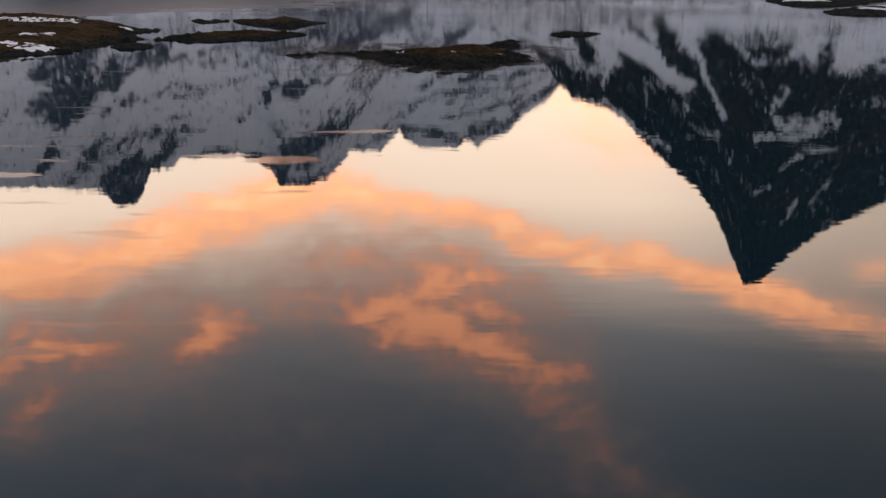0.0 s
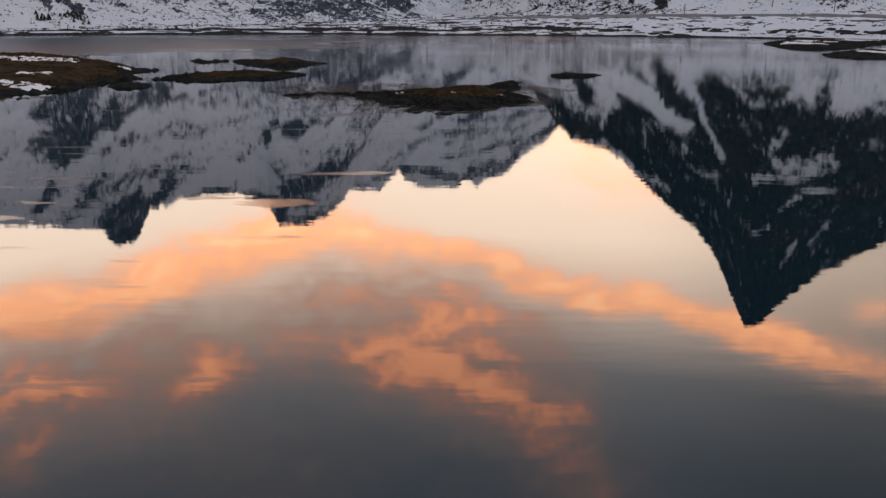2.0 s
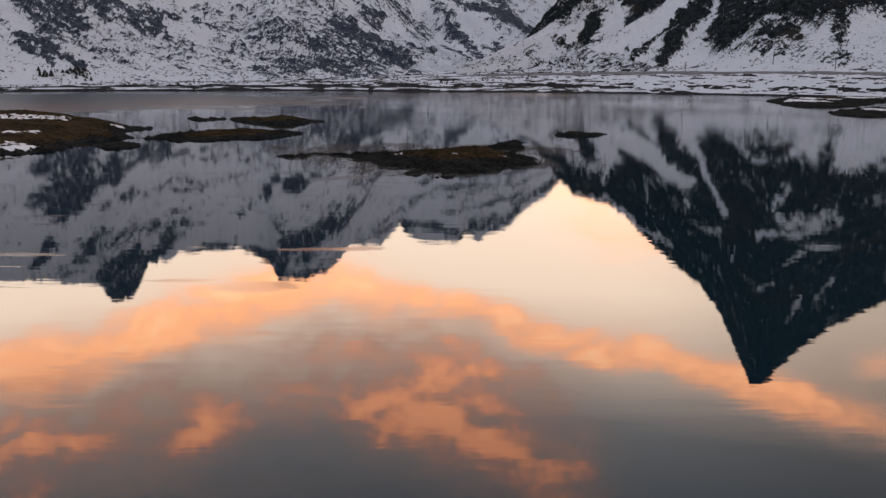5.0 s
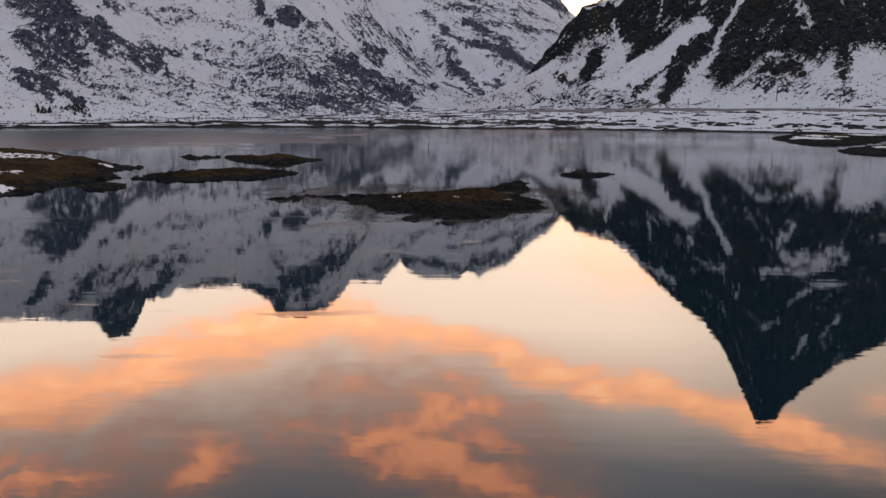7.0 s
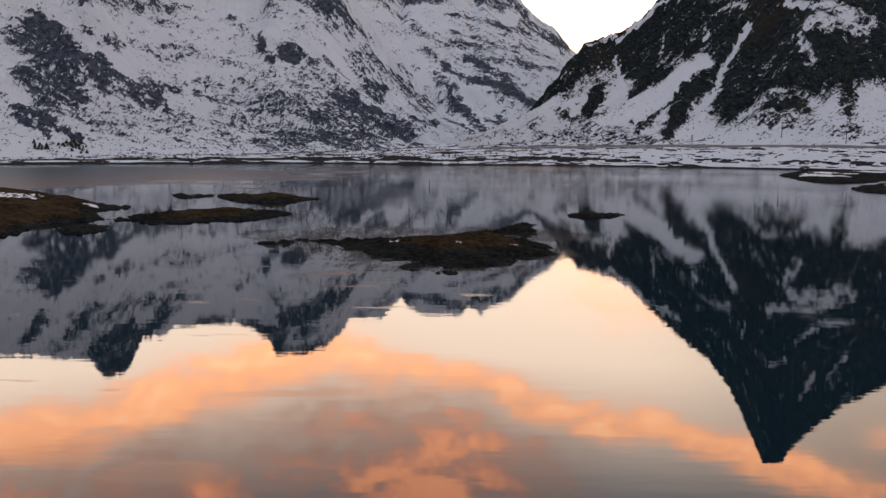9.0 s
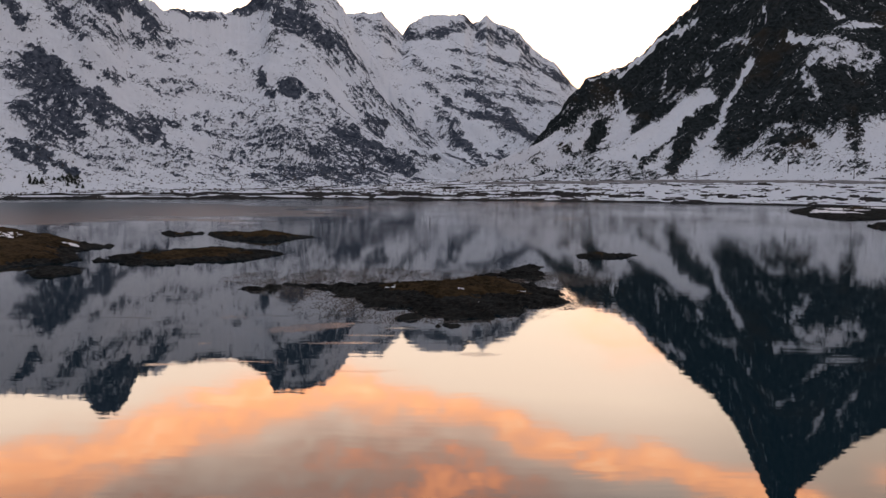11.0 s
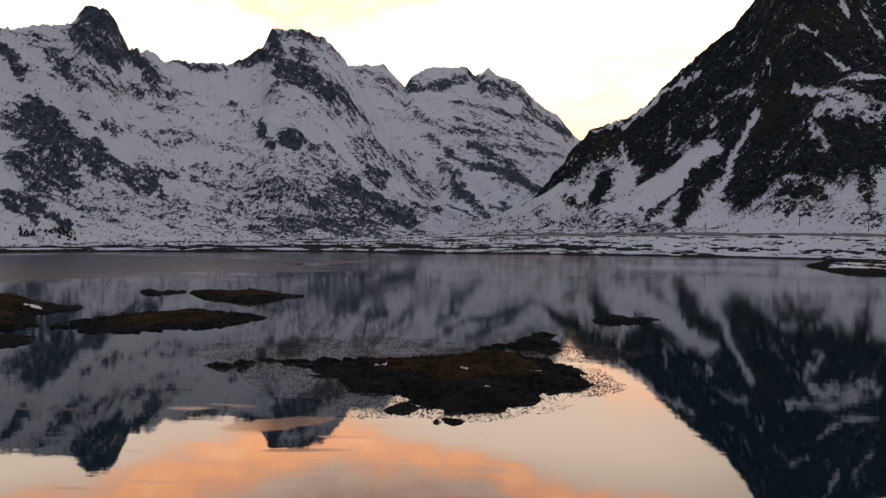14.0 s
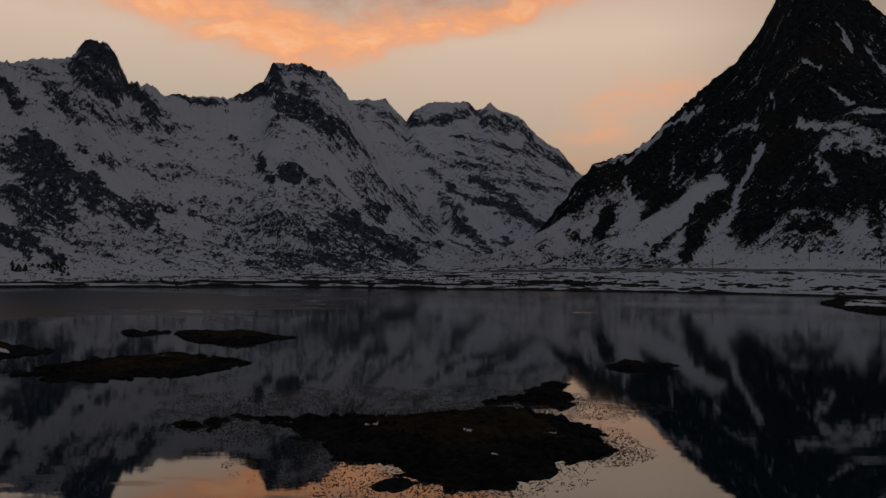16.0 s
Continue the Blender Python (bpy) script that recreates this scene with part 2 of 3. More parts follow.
MAT_TWIG = simple("bare_shrub", (0.028, 0.022, 0.020), (0.075, 0.058, 0.050), 1.0, 0.95, 0.1)


def water_material():
    mat, t, bsdf = material("fjord_water")
    pos = position(t)
    part_xyz = node(t, "ShaderNodeSeparateXYZ", i0=pos)
    bsdf.inputs["Base Color"].default_value = (0.004, 0.016, 0.025, 1)
    bsdf.inputs["IOR"].default_value = 1.55
    breeze = between(t, part_xyz.outputs[1], 90.0, 420.0, 0.012, 0.075)
    breeze = calc(t, "MAXIMUM", breeze, between(t, part_xyz.outputs[1], 330.0, 720.0, 0.0, 0.15))
    gusts = speckle(t, pos, 1.0, 3.0, 0.5, (0.006, 0.02, 1.0))
    breeze = calc(t, "MULTIPLY", breeze, between(t, gusts, 0.3, 0.7, 0.75, 1.25))
    # ruffled water: centre, half sizes, lean, roughness
    for cx, cy, rx, ry, lean, rough in ((-250, 500, 205, 165, 14, 0.34), (61, 462, 7, 4, 0, 0.25), (-17.5, 88.7, 4.5, 2.2, 5, 0.13), (-9, 105.7, 2.6, 1.3, 0, 0.13),
                                        (4, 149.5, 3, 1.2, 0, 0.12), (-19, 166, 7, 3, 30, 0.14),
                                        (-31.5, 173.4, 3, 1.2, 0, 0.12)):
        m = node(t, "ShaderNodeMapping", Vector=pos, Location=(cx, cy, 0), Rotation=(0, 0, radians(lean)), Scale=(rx, ry, 1))
        m.vector_type = "TEXTURE"
        out = node(t, "ShaderNodeVectorMath", i0=m.outputs[0])
        out.operation = "LENGTH"
        ragged = calc(t, "ADD", out.outputs["Value"], calc(t, "MULTIPLY", calc(t, "SUBTRACT", speckle(t, pos, 1.0, 4.0, 0.6, (2.2 / rx, 5.0 / ry, 1)), 0.5), 1.6))
        breeze = calc(t, "MAXIMUM", breeze, between(t, ragged, 1.05, 0.75, 0.0, rough))
    # thin lenses of ruffled water in the calm near part
    lens = speckle(t, pos, 1.0, 3.0, 0.55, (0.05, 0.30, 1.0))
    where = calc(t, "MULTIPLY", between(t, part_xyz.outputs[0], 6.0, -14.0), between(t, part_xyz.outputs[1], 195.0, 165.0))
    breeze = calc(t, "MAXIMUM", breeze, calc(t, "MULTIPLY", between(t, lens, 0.63, 0.66, 0.0, 0.13), where))
    t.links.new(breeze, bsdf.inputs["Roughness"])
    swell = speckle(t, pos, 1.0, 2.0, 0.5, (0.12, 0.42, 1.0))
    ripple = speckle(t, pos, 1.0, 3.0, 0.55, (0.8, 2.2, 1.0))
    waves = calc(t, "ADD", swell, calc(t, "MULTIPLY", ripple, 0.17))
    bump = node(t, "ShaderNodeBump", Height=waves, Distance=0.0052)
    t.links.new(bump.outputs[0], bsdf.inputs["Normal"])
    return mat


MAT_WATER = water_material()


# ---------------- shaping helpers ----------------
def lattice(ix, iy, seed):
    h = (ix.astype(np.int64) * 374761393 + iy.astype(np.int64) * 668265263 + seed * 982451653) & 0xFFFFFFFF
    h = ((h ^ (h >> 13)) * 1274126177) & 0xFFFFFFFF
    return ((h ^ (h >> 16)) & 0xFFFF) / 32767.5 - 1.0


def noise2(x, y, seed=0):
    ix, iy = np.floor(x), np.floor(y)
    fx, fy = x - ix, y - iy
    fx, fy = fx * fx * fx * (fx * (fx * 6 - 15) + 10), fy * fy * fy * (fy * (fy * 6 - 15) + 10)
    a, b = lattice(ix, iy, seed), lattice(ix + 1, iy, seed)
    c, d = lattice(ix, iy + 1, seed), lattice(ix + 1, iy + 1, seed)
    return (a + (b - a) * fx) * (1 - fy) + (c + (d - c) * fx) * fy


def fbm(x, y, octaves=4, seed=0, gain=0.55):
    total, weight, size = 0.0, 1.0, 0.0
    for k in range(octaves):
        total = total + weight * noise2(x * 2.03 ** k + 17.3 * k, y * 2.03 ** k - 9.1 * k, seed + k)
        size += weight * weight
        weight *= gain
    return total / math.sqrt(size)


def step(a, b, x):
    t = np.clip((x - a) / (b - a), 0, 1)
    return t * t * (3 - 2 * t)


def sheet(name, x, y, z, mat, keep=None, smooth=True, **marks):
    """A mesh object from a grid of places; keep masks the cells that get a face."""
    rows, cols = x.shape
    number = np.arange(rows * cols).reshape(rows, cols)
    quads = np.stack([number[:-1, :-1], number[:-1, 1:], number[1:, 1:], number[1:, :-1]], -1).reshape(-1, 4)
    if keep is not None:
        quads = quads[keep.ravel()]
    used, quads = np.unique(quads, return_inverse=True)
    quads = quads.reshape(-1, 4)
    spots = np.stack([x, y, z], -1).reshape(-1, 3)[used]
    me = bpy.data.meshes.new(name)
    me.vertices.add(len(spots))
    me.vertices.foreach_set("co", spots.astype(np.float32).ravel())
    me.loops.add(quads.size)
    me.loops.foreach_set("vertex_index", quads.astype(np.int32).ravel())
    me.polygons.add(len(quads))
    me.polygons.foreach_set("loop_start", np.arange(0, quads.size, 4, dtype=np.int32))
    me.polygons.foreach_set("use_smooth", np.full(len(quads), smooth))
    for key, values in marks.items():
        a = me.attributes.new(key, "FLOAT", "POINT")
        a.data.foreach_set("value", values.reshape(-1)[used].astype(np.float32))
    me.update(calc_edges=True)
    me.materials.append(mat)
    return new(name, me)


def part(name, bm, mat, parent, label=""):
    me = bpy.data.meshes.new(name)
    bm.to_mesh(me)
    bm.free()
    me.materials.append(mat)
    ob = new(name, me)
    ob.parent = parent
    return tagged(ob, label)


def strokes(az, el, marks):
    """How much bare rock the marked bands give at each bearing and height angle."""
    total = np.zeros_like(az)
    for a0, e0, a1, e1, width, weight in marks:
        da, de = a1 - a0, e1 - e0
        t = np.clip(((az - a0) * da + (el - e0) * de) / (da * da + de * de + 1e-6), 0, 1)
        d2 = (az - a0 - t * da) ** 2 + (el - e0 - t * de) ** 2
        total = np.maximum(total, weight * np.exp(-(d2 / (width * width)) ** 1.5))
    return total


# ---------------- ground, shore and mountains ----------------
SHORE = np.array(((-900, 250), (-640, 470), (-480, 590), (-333, 680), (-268, 702), (-200, 725), (-161, 740), (-92, 750), (-25, 732), (50, 738),
                  (137, 718), (218, 700), (265, 675), (304, 630), (345, 560), (420, 470), (600, 330), (900, 120)), float)
SHORE_AZ, SHORE_R = np.degrees(np.arctan2(SHORE[:, 0], SHORE[:, 1])), np.hypot(SHORE[:, 0], SHORE[:, 1])


def shore_range(az):
    return np.interp(az, SHORE_AZ, SHORE_R) + 3.0 * fbm(az * 0.9, az * 0 + 2.5, 4, 11)


def plain_height(az, r):
    inland = r - shore_range(az)
    rise = np.interp(az, (-60, -27, -14, -3, 6, 14, 22, 30, 60), (3, 3.5, 8, 11, 16, 20, 21, 20, 15))
    long = np.interp(az, (-60, -27, -14, -3, 6, 14, 22, 60), (160, 150, 130, 130, 110, 95, 85, 80))
    a, b = np.radians(az) * 720, r
    z = 3.4 * step(-3, 12, inland) - 0.7 + rise * (0.25 * step(8, 40, inland) + 0.75 * np.clip((inland - 20) / long, 0, 1.6))
    return z + step(4, 30, inland) * (0.5 * fbm(a / 30, b / 9, 3, 21) + 0.35 * fbm(a / 9, b / 4, 3, 22))


def build_plain():
    az1 = np.linspace(-62, 62, 1500)
    inland = np.concatenate([np.linspace(-14, 12, 22), np.linspace(14, 200, 110)])
    az, d = np.meshgrid(az1, inland)
    r = shore_range(az) + d
    z = plain_height(az, r)
    a = np.radians(az) * 720
    n = 0.6 * fbm(a / np.interp(az, (0, 10), (26, 13)), d / 6.0, 4, 31) + 0.5 * fbm(a / 7, d / 2.5, 3, 32)
    patchy = np.interp(az, (-60, -20, -8, 4, 12, 60), (0.42, 0.40, 0.46, 0.46, 0.34, 0.30))
    band = 0.55 * np.exp(-((d - 22 - 6 * fbm(az * 0.4, az * 0, 3, 5)) / 7) ** 2) * np.interp(az, (-60, -12, 0, 12, 60), (0.9, 1.0, 0.8, 0.25, 0.1))
    rock = step(0.36, 0.56, n * 0.6 + patchy + band - 0.06)
    rock = np.maximum(rock, step(6.8, 4.8, d + 2.0 * fbm(a / 16, d / 3, 3, 33)))
    x, y = r * np.sin(np.radians(az)), r * np.cos(np.radians(az))
    ob = sheet("ground", x, y, z, MAT_PLAIN, rock=rock)
    return tagged(ob, "snow-covered fjord shore with dark wet stones at the waterline", "shore", kind="structure")


build_plain()


TERRAIN = []


def ground_height(az, r):
    """Height of the land at a bearing and range, plain or mountain foot."""
    best = float(plain_height(np.array([az]), np.array([r]))[0])
    for az1, rr, zz in TERRAIN:
        if az1[0] < az < az1[-1]:
            k = int(np.searchsorted(az1, az))
            if rr[0, k] < r < rr[-1, k]:
                best = max(best, float(np.interp(r, rr[:, k], zz[:, k])))
    return best


def build_mountain(name, label, crest, foot, az_span, size, mat, marks, bare, lean, snow=(), base=0.0, curve=0.5, seed=0, up=None, most=0.66):
    """A mountain side from its foot to its crest line; lean: the fall of its gullies in degrees."""
    crest = np.array(crest, float)
    caz, cr, cz = np.degrees(np.arctan2(crest[:, 0], crest[:, 1])), np.hypot(crest[:, 0], crest[:, 1]), crest[:, 2]
    az1 = np.linspace(*az_span, size[0])
    s1 = np.concatenate([np.linspace(0, 1, size[1]), np.linspace(1.01, 1.6, 14)])
    az, s = np.meshgrid(az1, s1)
    soft_width = max(3, int(size[0] * 5.0 / (az_span[1] - az_span[0])))
    window = np.hanning(2 * soft_width + 1)
    crest_r, crest_z = np.interp(az1, caz, cr), np.interp(az1, caz, cz)
    soft_r, soft_z = (np.convolve(np.pad(v, soft_width, "edge"), window / window.sum(), "valid") for v in (crest_r, crest_z))
    near_top = step(0.35, 1.0, s)
    top_r = soft_r + (crest_r - soft_r) * near_top
    top_z = np.minimum(soft_z, crest_z * 1.25) + (crest_z - np.minimum(soft_z, crest_z * 1.25)) * near_top
    foot_r = np.interp(az, foot[0], foot[1])
    foot_z = plain_height(az, foot_r) - 2.0
    r = foot_r + (top_r - foot_r) * s
    c = np.clip(s, 0, 1)
    z = foot_z + (top_z - foot_z) * ((1 - curve) * c + curve * c ** 2.3) - np.clip(s - 1, 0, 1) * 0.9 * (top_r - foot_r)
    a, b = np.radians(az) * 1050, s * 420.0
    p = a * math.sin(radians(lean)) + b * math.cos(radians(lean))
    q = a * math.cos(radians(lean)) - b * math.sin(radians(lean))
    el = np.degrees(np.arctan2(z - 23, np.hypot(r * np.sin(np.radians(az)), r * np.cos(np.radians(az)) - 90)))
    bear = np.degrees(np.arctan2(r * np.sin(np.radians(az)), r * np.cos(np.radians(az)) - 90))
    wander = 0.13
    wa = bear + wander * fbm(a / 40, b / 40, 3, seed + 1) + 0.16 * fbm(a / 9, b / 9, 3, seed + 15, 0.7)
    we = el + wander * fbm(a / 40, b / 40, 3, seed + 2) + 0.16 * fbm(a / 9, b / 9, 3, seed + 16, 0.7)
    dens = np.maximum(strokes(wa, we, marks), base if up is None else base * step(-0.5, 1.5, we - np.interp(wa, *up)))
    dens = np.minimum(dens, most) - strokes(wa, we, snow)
    val = (0.26 * fbm(a / 16, b / 12, 3, seed + 14, 0.6) + 0.34 * fbm(a / 4.2, b / 4.0, 4, seed + 4, 0.8) + 0.42 * fbm(p / 2.6, q / 15, 4, seed + 3, 0.75)
           + 0.20 * fbm(p / 16, q / 60, 3, seed + 10) + 0.24 * fbm(a / 26, b / 2.6, 4, seed + 12, 0.7))
    mark = np.clip(val * 0.56 + dens * 0.98 + bare, -0.6, 1.4)
    rock = step(0.30, 0.58, mark)
    fade = step(0.0, 0.25, c) * step(1.0, 0.9, c)
    gully = fbm(p / 60, q / 220, 3, seed + 5) * 13 + fbm(p / 24, q / 70, 3, seed + 6) * 5.0
    rough = (1 - np.abs(fbm(p / 12, q / 22, 4, seed + 7, 0.6))) * 3.0 * rock + fbm(a / 5, b / 5, 3, seed + 8) * (0.8 + 1.0 * rock)
    z = z + gully * fade + rough * (0.25 + 0.75 * fade)
    z = z + (fbm(az * 3.0, az * 0 + seed, 5, seed + 9, 0.7) * 2.2) * step(0.8, 1.0, c)
    x, y = r * np.sin(np.radians(az)), r * np.cos(np.radians(az))
    TERRAIN.append((az1, r, z))
    ob = sheet(name, x, y, z, mat, rock=mark)
    return tagged(ob, label, "mountain", kind="structure")


LEFT_CREST = ((-1150, 720, 215), (-760, 880, 235), (-498, 979, 235), (-464, 998, 245), (-435, 1012, 251), (-422, 1018, 272), (-400, 1027, 271), (-392, 1032, 259), (-380, 1040, 226), (-363, 1052, 229), (-346, 1063, 218), (-306, 1109, 226), (-289, 1126, 227), (-266, 1150, 242), (-251, 1164, 257), (-241, 1173, 284), (-207, 1184, 286), (-174, 1194, 279), (-155, 1199, 261), (-134, 1190, 229), (-110, 1179, 189), (-73, 1147, 136), (-34, 1099, 89), (0, 1049, 53), (32, 999, 30), (55, 968, 22), (40, 880, 8))
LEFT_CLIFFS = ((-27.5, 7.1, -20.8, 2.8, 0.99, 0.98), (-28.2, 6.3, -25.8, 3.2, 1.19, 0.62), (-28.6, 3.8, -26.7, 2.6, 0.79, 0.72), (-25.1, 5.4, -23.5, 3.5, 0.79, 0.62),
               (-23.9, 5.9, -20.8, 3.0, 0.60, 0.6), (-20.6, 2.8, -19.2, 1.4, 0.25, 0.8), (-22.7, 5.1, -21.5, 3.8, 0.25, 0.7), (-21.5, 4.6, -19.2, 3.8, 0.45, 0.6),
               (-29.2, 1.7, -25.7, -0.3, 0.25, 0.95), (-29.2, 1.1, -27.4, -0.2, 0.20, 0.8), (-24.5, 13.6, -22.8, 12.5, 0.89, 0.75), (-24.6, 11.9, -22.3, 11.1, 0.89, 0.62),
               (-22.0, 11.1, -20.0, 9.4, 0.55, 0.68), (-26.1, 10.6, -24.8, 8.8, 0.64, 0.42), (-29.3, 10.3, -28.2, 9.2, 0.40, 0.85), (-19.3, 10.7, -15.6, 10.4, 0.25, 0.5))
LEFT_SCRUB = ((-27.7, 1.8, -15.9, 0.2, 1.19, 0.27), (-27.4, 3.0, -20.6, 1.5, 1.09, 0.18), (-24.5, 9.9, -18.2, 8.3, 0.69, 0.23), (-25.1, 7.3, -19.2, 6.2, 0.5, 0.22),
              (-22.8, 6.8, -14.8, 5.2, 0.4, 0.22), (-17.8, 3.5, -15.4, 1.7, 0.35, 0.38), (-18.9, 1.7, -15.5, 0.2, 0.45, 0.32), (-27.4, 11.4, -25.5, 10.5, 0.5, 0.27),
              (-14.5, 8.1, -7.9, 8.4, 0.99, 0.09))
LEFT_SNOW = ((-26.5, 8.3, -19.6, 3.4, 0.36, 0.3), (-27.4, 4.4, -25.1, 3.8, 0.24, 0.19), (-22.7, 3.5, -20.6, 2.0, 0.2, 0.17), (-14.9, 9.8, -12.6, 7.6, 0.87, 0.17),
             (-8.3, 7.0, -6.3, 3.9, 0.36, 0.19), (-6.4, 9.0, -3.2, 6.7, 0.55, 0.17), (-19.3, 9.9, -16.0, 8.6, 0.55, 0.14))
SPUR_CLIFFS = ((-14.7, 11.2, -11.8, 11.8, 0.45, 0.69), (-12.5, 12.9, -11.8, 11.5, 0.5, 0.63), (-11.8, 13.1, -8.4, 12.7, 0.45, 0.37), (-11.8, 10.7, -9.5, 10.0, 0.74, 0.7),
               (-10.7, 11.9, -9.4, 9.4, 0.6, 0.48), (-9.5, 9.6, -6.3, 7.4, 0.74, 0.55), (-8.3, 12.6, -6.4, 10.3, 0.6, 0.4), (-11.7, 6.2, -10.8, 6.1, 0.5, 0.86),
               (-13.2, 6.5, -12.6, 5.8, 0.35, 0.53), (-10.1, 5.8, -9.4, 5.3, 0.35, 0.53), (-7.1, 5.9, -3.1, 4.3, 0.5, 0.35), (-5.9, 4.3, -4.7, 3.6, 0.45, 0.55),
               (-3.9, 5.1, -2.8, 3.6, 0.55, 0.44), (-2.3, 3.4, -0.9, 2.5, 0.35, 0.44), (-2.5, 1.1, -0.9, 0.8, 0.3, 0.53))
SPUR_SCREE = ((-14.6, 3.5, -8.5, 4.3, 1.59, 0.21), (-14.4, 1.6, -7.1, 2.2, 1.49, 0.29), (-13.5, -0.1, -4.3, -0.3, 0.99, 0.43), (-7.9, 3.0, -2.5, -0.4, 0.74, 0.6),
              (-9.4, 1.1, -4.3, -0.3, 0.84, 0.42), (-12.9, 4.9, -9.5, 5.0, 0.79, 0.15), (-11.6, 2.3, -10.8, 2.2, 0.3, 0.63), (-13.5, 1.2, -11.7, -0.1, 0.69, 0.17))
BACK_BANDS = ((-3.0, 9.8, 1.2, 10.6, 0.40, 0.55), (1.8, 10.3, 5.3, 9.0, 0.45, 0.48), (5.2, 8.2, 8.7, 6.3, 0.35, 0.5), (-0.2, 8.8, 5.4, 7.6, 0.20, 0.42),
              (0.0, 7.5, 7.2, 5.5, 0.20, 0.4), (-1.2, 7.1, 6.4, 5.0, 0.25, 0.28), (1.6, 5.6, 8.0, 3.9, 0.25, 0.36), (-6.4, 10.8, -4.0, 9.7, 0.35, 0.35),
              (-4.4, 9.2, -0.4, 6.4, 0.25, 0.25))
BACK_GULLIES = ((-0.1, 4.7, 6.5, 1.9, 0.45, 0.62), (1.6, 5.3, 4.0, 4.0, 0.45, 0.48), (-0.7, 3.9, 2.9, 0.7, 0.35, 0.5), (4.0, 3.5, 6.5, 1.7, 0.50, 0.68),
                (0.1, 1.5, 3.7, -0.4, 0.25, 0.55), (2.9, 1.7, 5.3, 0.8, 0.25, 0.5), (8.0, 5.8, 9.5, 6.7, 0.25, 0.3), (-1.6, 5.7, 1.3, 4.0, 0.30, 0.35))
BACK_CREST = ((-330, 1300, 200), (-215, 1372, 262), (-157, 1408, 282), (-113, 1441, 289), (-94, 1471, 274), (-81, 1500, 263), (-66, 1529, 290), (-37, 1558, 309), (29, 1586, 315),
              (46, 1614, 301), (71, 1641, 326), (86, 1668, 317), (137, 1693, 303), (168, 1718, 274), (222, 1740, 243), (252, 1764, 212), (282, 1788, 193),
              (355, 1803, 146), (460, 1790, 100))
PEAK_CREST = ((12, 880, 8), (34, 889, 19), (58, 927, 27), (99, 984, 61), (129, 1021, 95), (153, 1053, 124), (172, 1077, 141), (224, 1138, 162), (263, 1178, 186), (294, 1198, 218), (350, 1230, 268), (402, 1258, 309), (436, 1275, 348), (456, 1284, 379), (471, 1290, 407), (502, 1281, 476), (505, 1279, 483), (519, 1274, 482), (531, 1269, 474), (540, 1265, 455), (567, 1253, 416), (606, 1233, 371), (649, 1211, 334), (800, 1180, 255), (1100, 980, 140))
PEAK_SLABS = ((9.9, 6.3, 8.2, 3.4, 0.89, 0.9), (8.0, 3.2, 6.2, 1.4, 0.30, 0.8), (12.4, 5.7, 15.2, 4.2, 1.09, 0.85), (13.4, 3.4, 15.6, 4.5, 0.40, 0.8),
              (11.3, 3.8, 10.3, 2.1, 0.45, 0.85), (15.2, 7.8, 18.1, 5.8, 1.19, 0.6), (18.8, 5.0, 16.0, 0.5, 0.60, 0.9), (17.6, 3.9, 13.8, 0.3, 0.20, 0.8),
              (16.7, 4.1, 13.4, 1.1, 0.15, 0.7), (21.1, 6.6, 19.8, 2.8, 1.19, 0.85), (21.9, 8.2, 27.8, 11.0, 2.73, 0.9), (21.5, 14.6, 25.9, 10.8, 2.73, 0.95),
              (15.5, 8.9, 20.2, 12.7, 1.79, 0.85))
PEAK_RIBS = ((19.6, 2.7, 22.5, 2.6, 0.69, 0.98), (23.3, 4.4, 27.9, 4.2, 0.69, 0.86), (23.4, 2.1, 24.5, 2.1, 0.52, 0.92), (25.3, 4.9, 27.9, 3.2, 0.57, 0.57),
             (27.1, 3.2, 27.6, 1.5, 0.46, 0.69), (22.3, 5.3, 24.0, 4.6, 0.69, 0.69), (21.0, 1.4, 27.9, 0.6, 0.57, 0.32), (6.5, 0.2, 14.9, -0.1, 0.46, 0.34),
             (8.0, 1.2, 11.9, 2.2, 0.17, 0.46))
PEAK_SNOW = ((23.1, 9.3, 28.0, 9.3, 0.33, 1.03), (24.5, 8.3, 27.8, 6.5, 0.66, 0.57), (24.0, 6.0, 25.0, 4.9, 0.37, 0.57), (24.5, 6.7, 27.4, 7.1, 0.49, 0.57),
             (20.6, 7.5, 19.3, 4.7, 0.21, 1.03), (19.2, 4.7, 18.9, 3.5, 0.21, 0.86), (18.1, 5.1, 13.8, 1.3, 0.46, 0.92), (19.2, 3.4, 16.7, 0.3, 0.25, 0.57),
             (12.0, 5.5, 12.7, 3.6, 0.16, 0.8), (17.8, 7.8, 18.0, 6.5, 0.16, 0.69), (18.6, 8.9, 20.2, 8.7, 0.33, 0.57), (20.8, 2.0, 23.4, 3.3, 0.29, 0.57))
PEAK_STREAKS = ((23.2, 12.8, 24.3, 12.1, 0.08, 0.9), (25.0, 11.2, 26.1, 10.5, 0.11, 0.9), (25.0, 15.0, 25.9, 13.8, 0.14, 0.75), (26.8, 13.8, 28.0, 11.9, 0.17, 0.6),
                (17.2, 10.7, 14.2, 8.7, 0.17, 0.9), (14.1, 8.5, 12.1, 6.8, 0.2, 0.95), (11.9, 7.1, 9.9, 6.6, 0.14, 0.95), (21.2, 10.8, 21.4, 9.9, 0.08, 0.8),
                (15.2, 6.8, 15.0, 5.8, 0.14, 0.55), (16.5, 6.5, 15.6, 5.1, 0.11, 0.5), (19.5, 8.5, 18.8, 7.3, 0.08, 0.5))

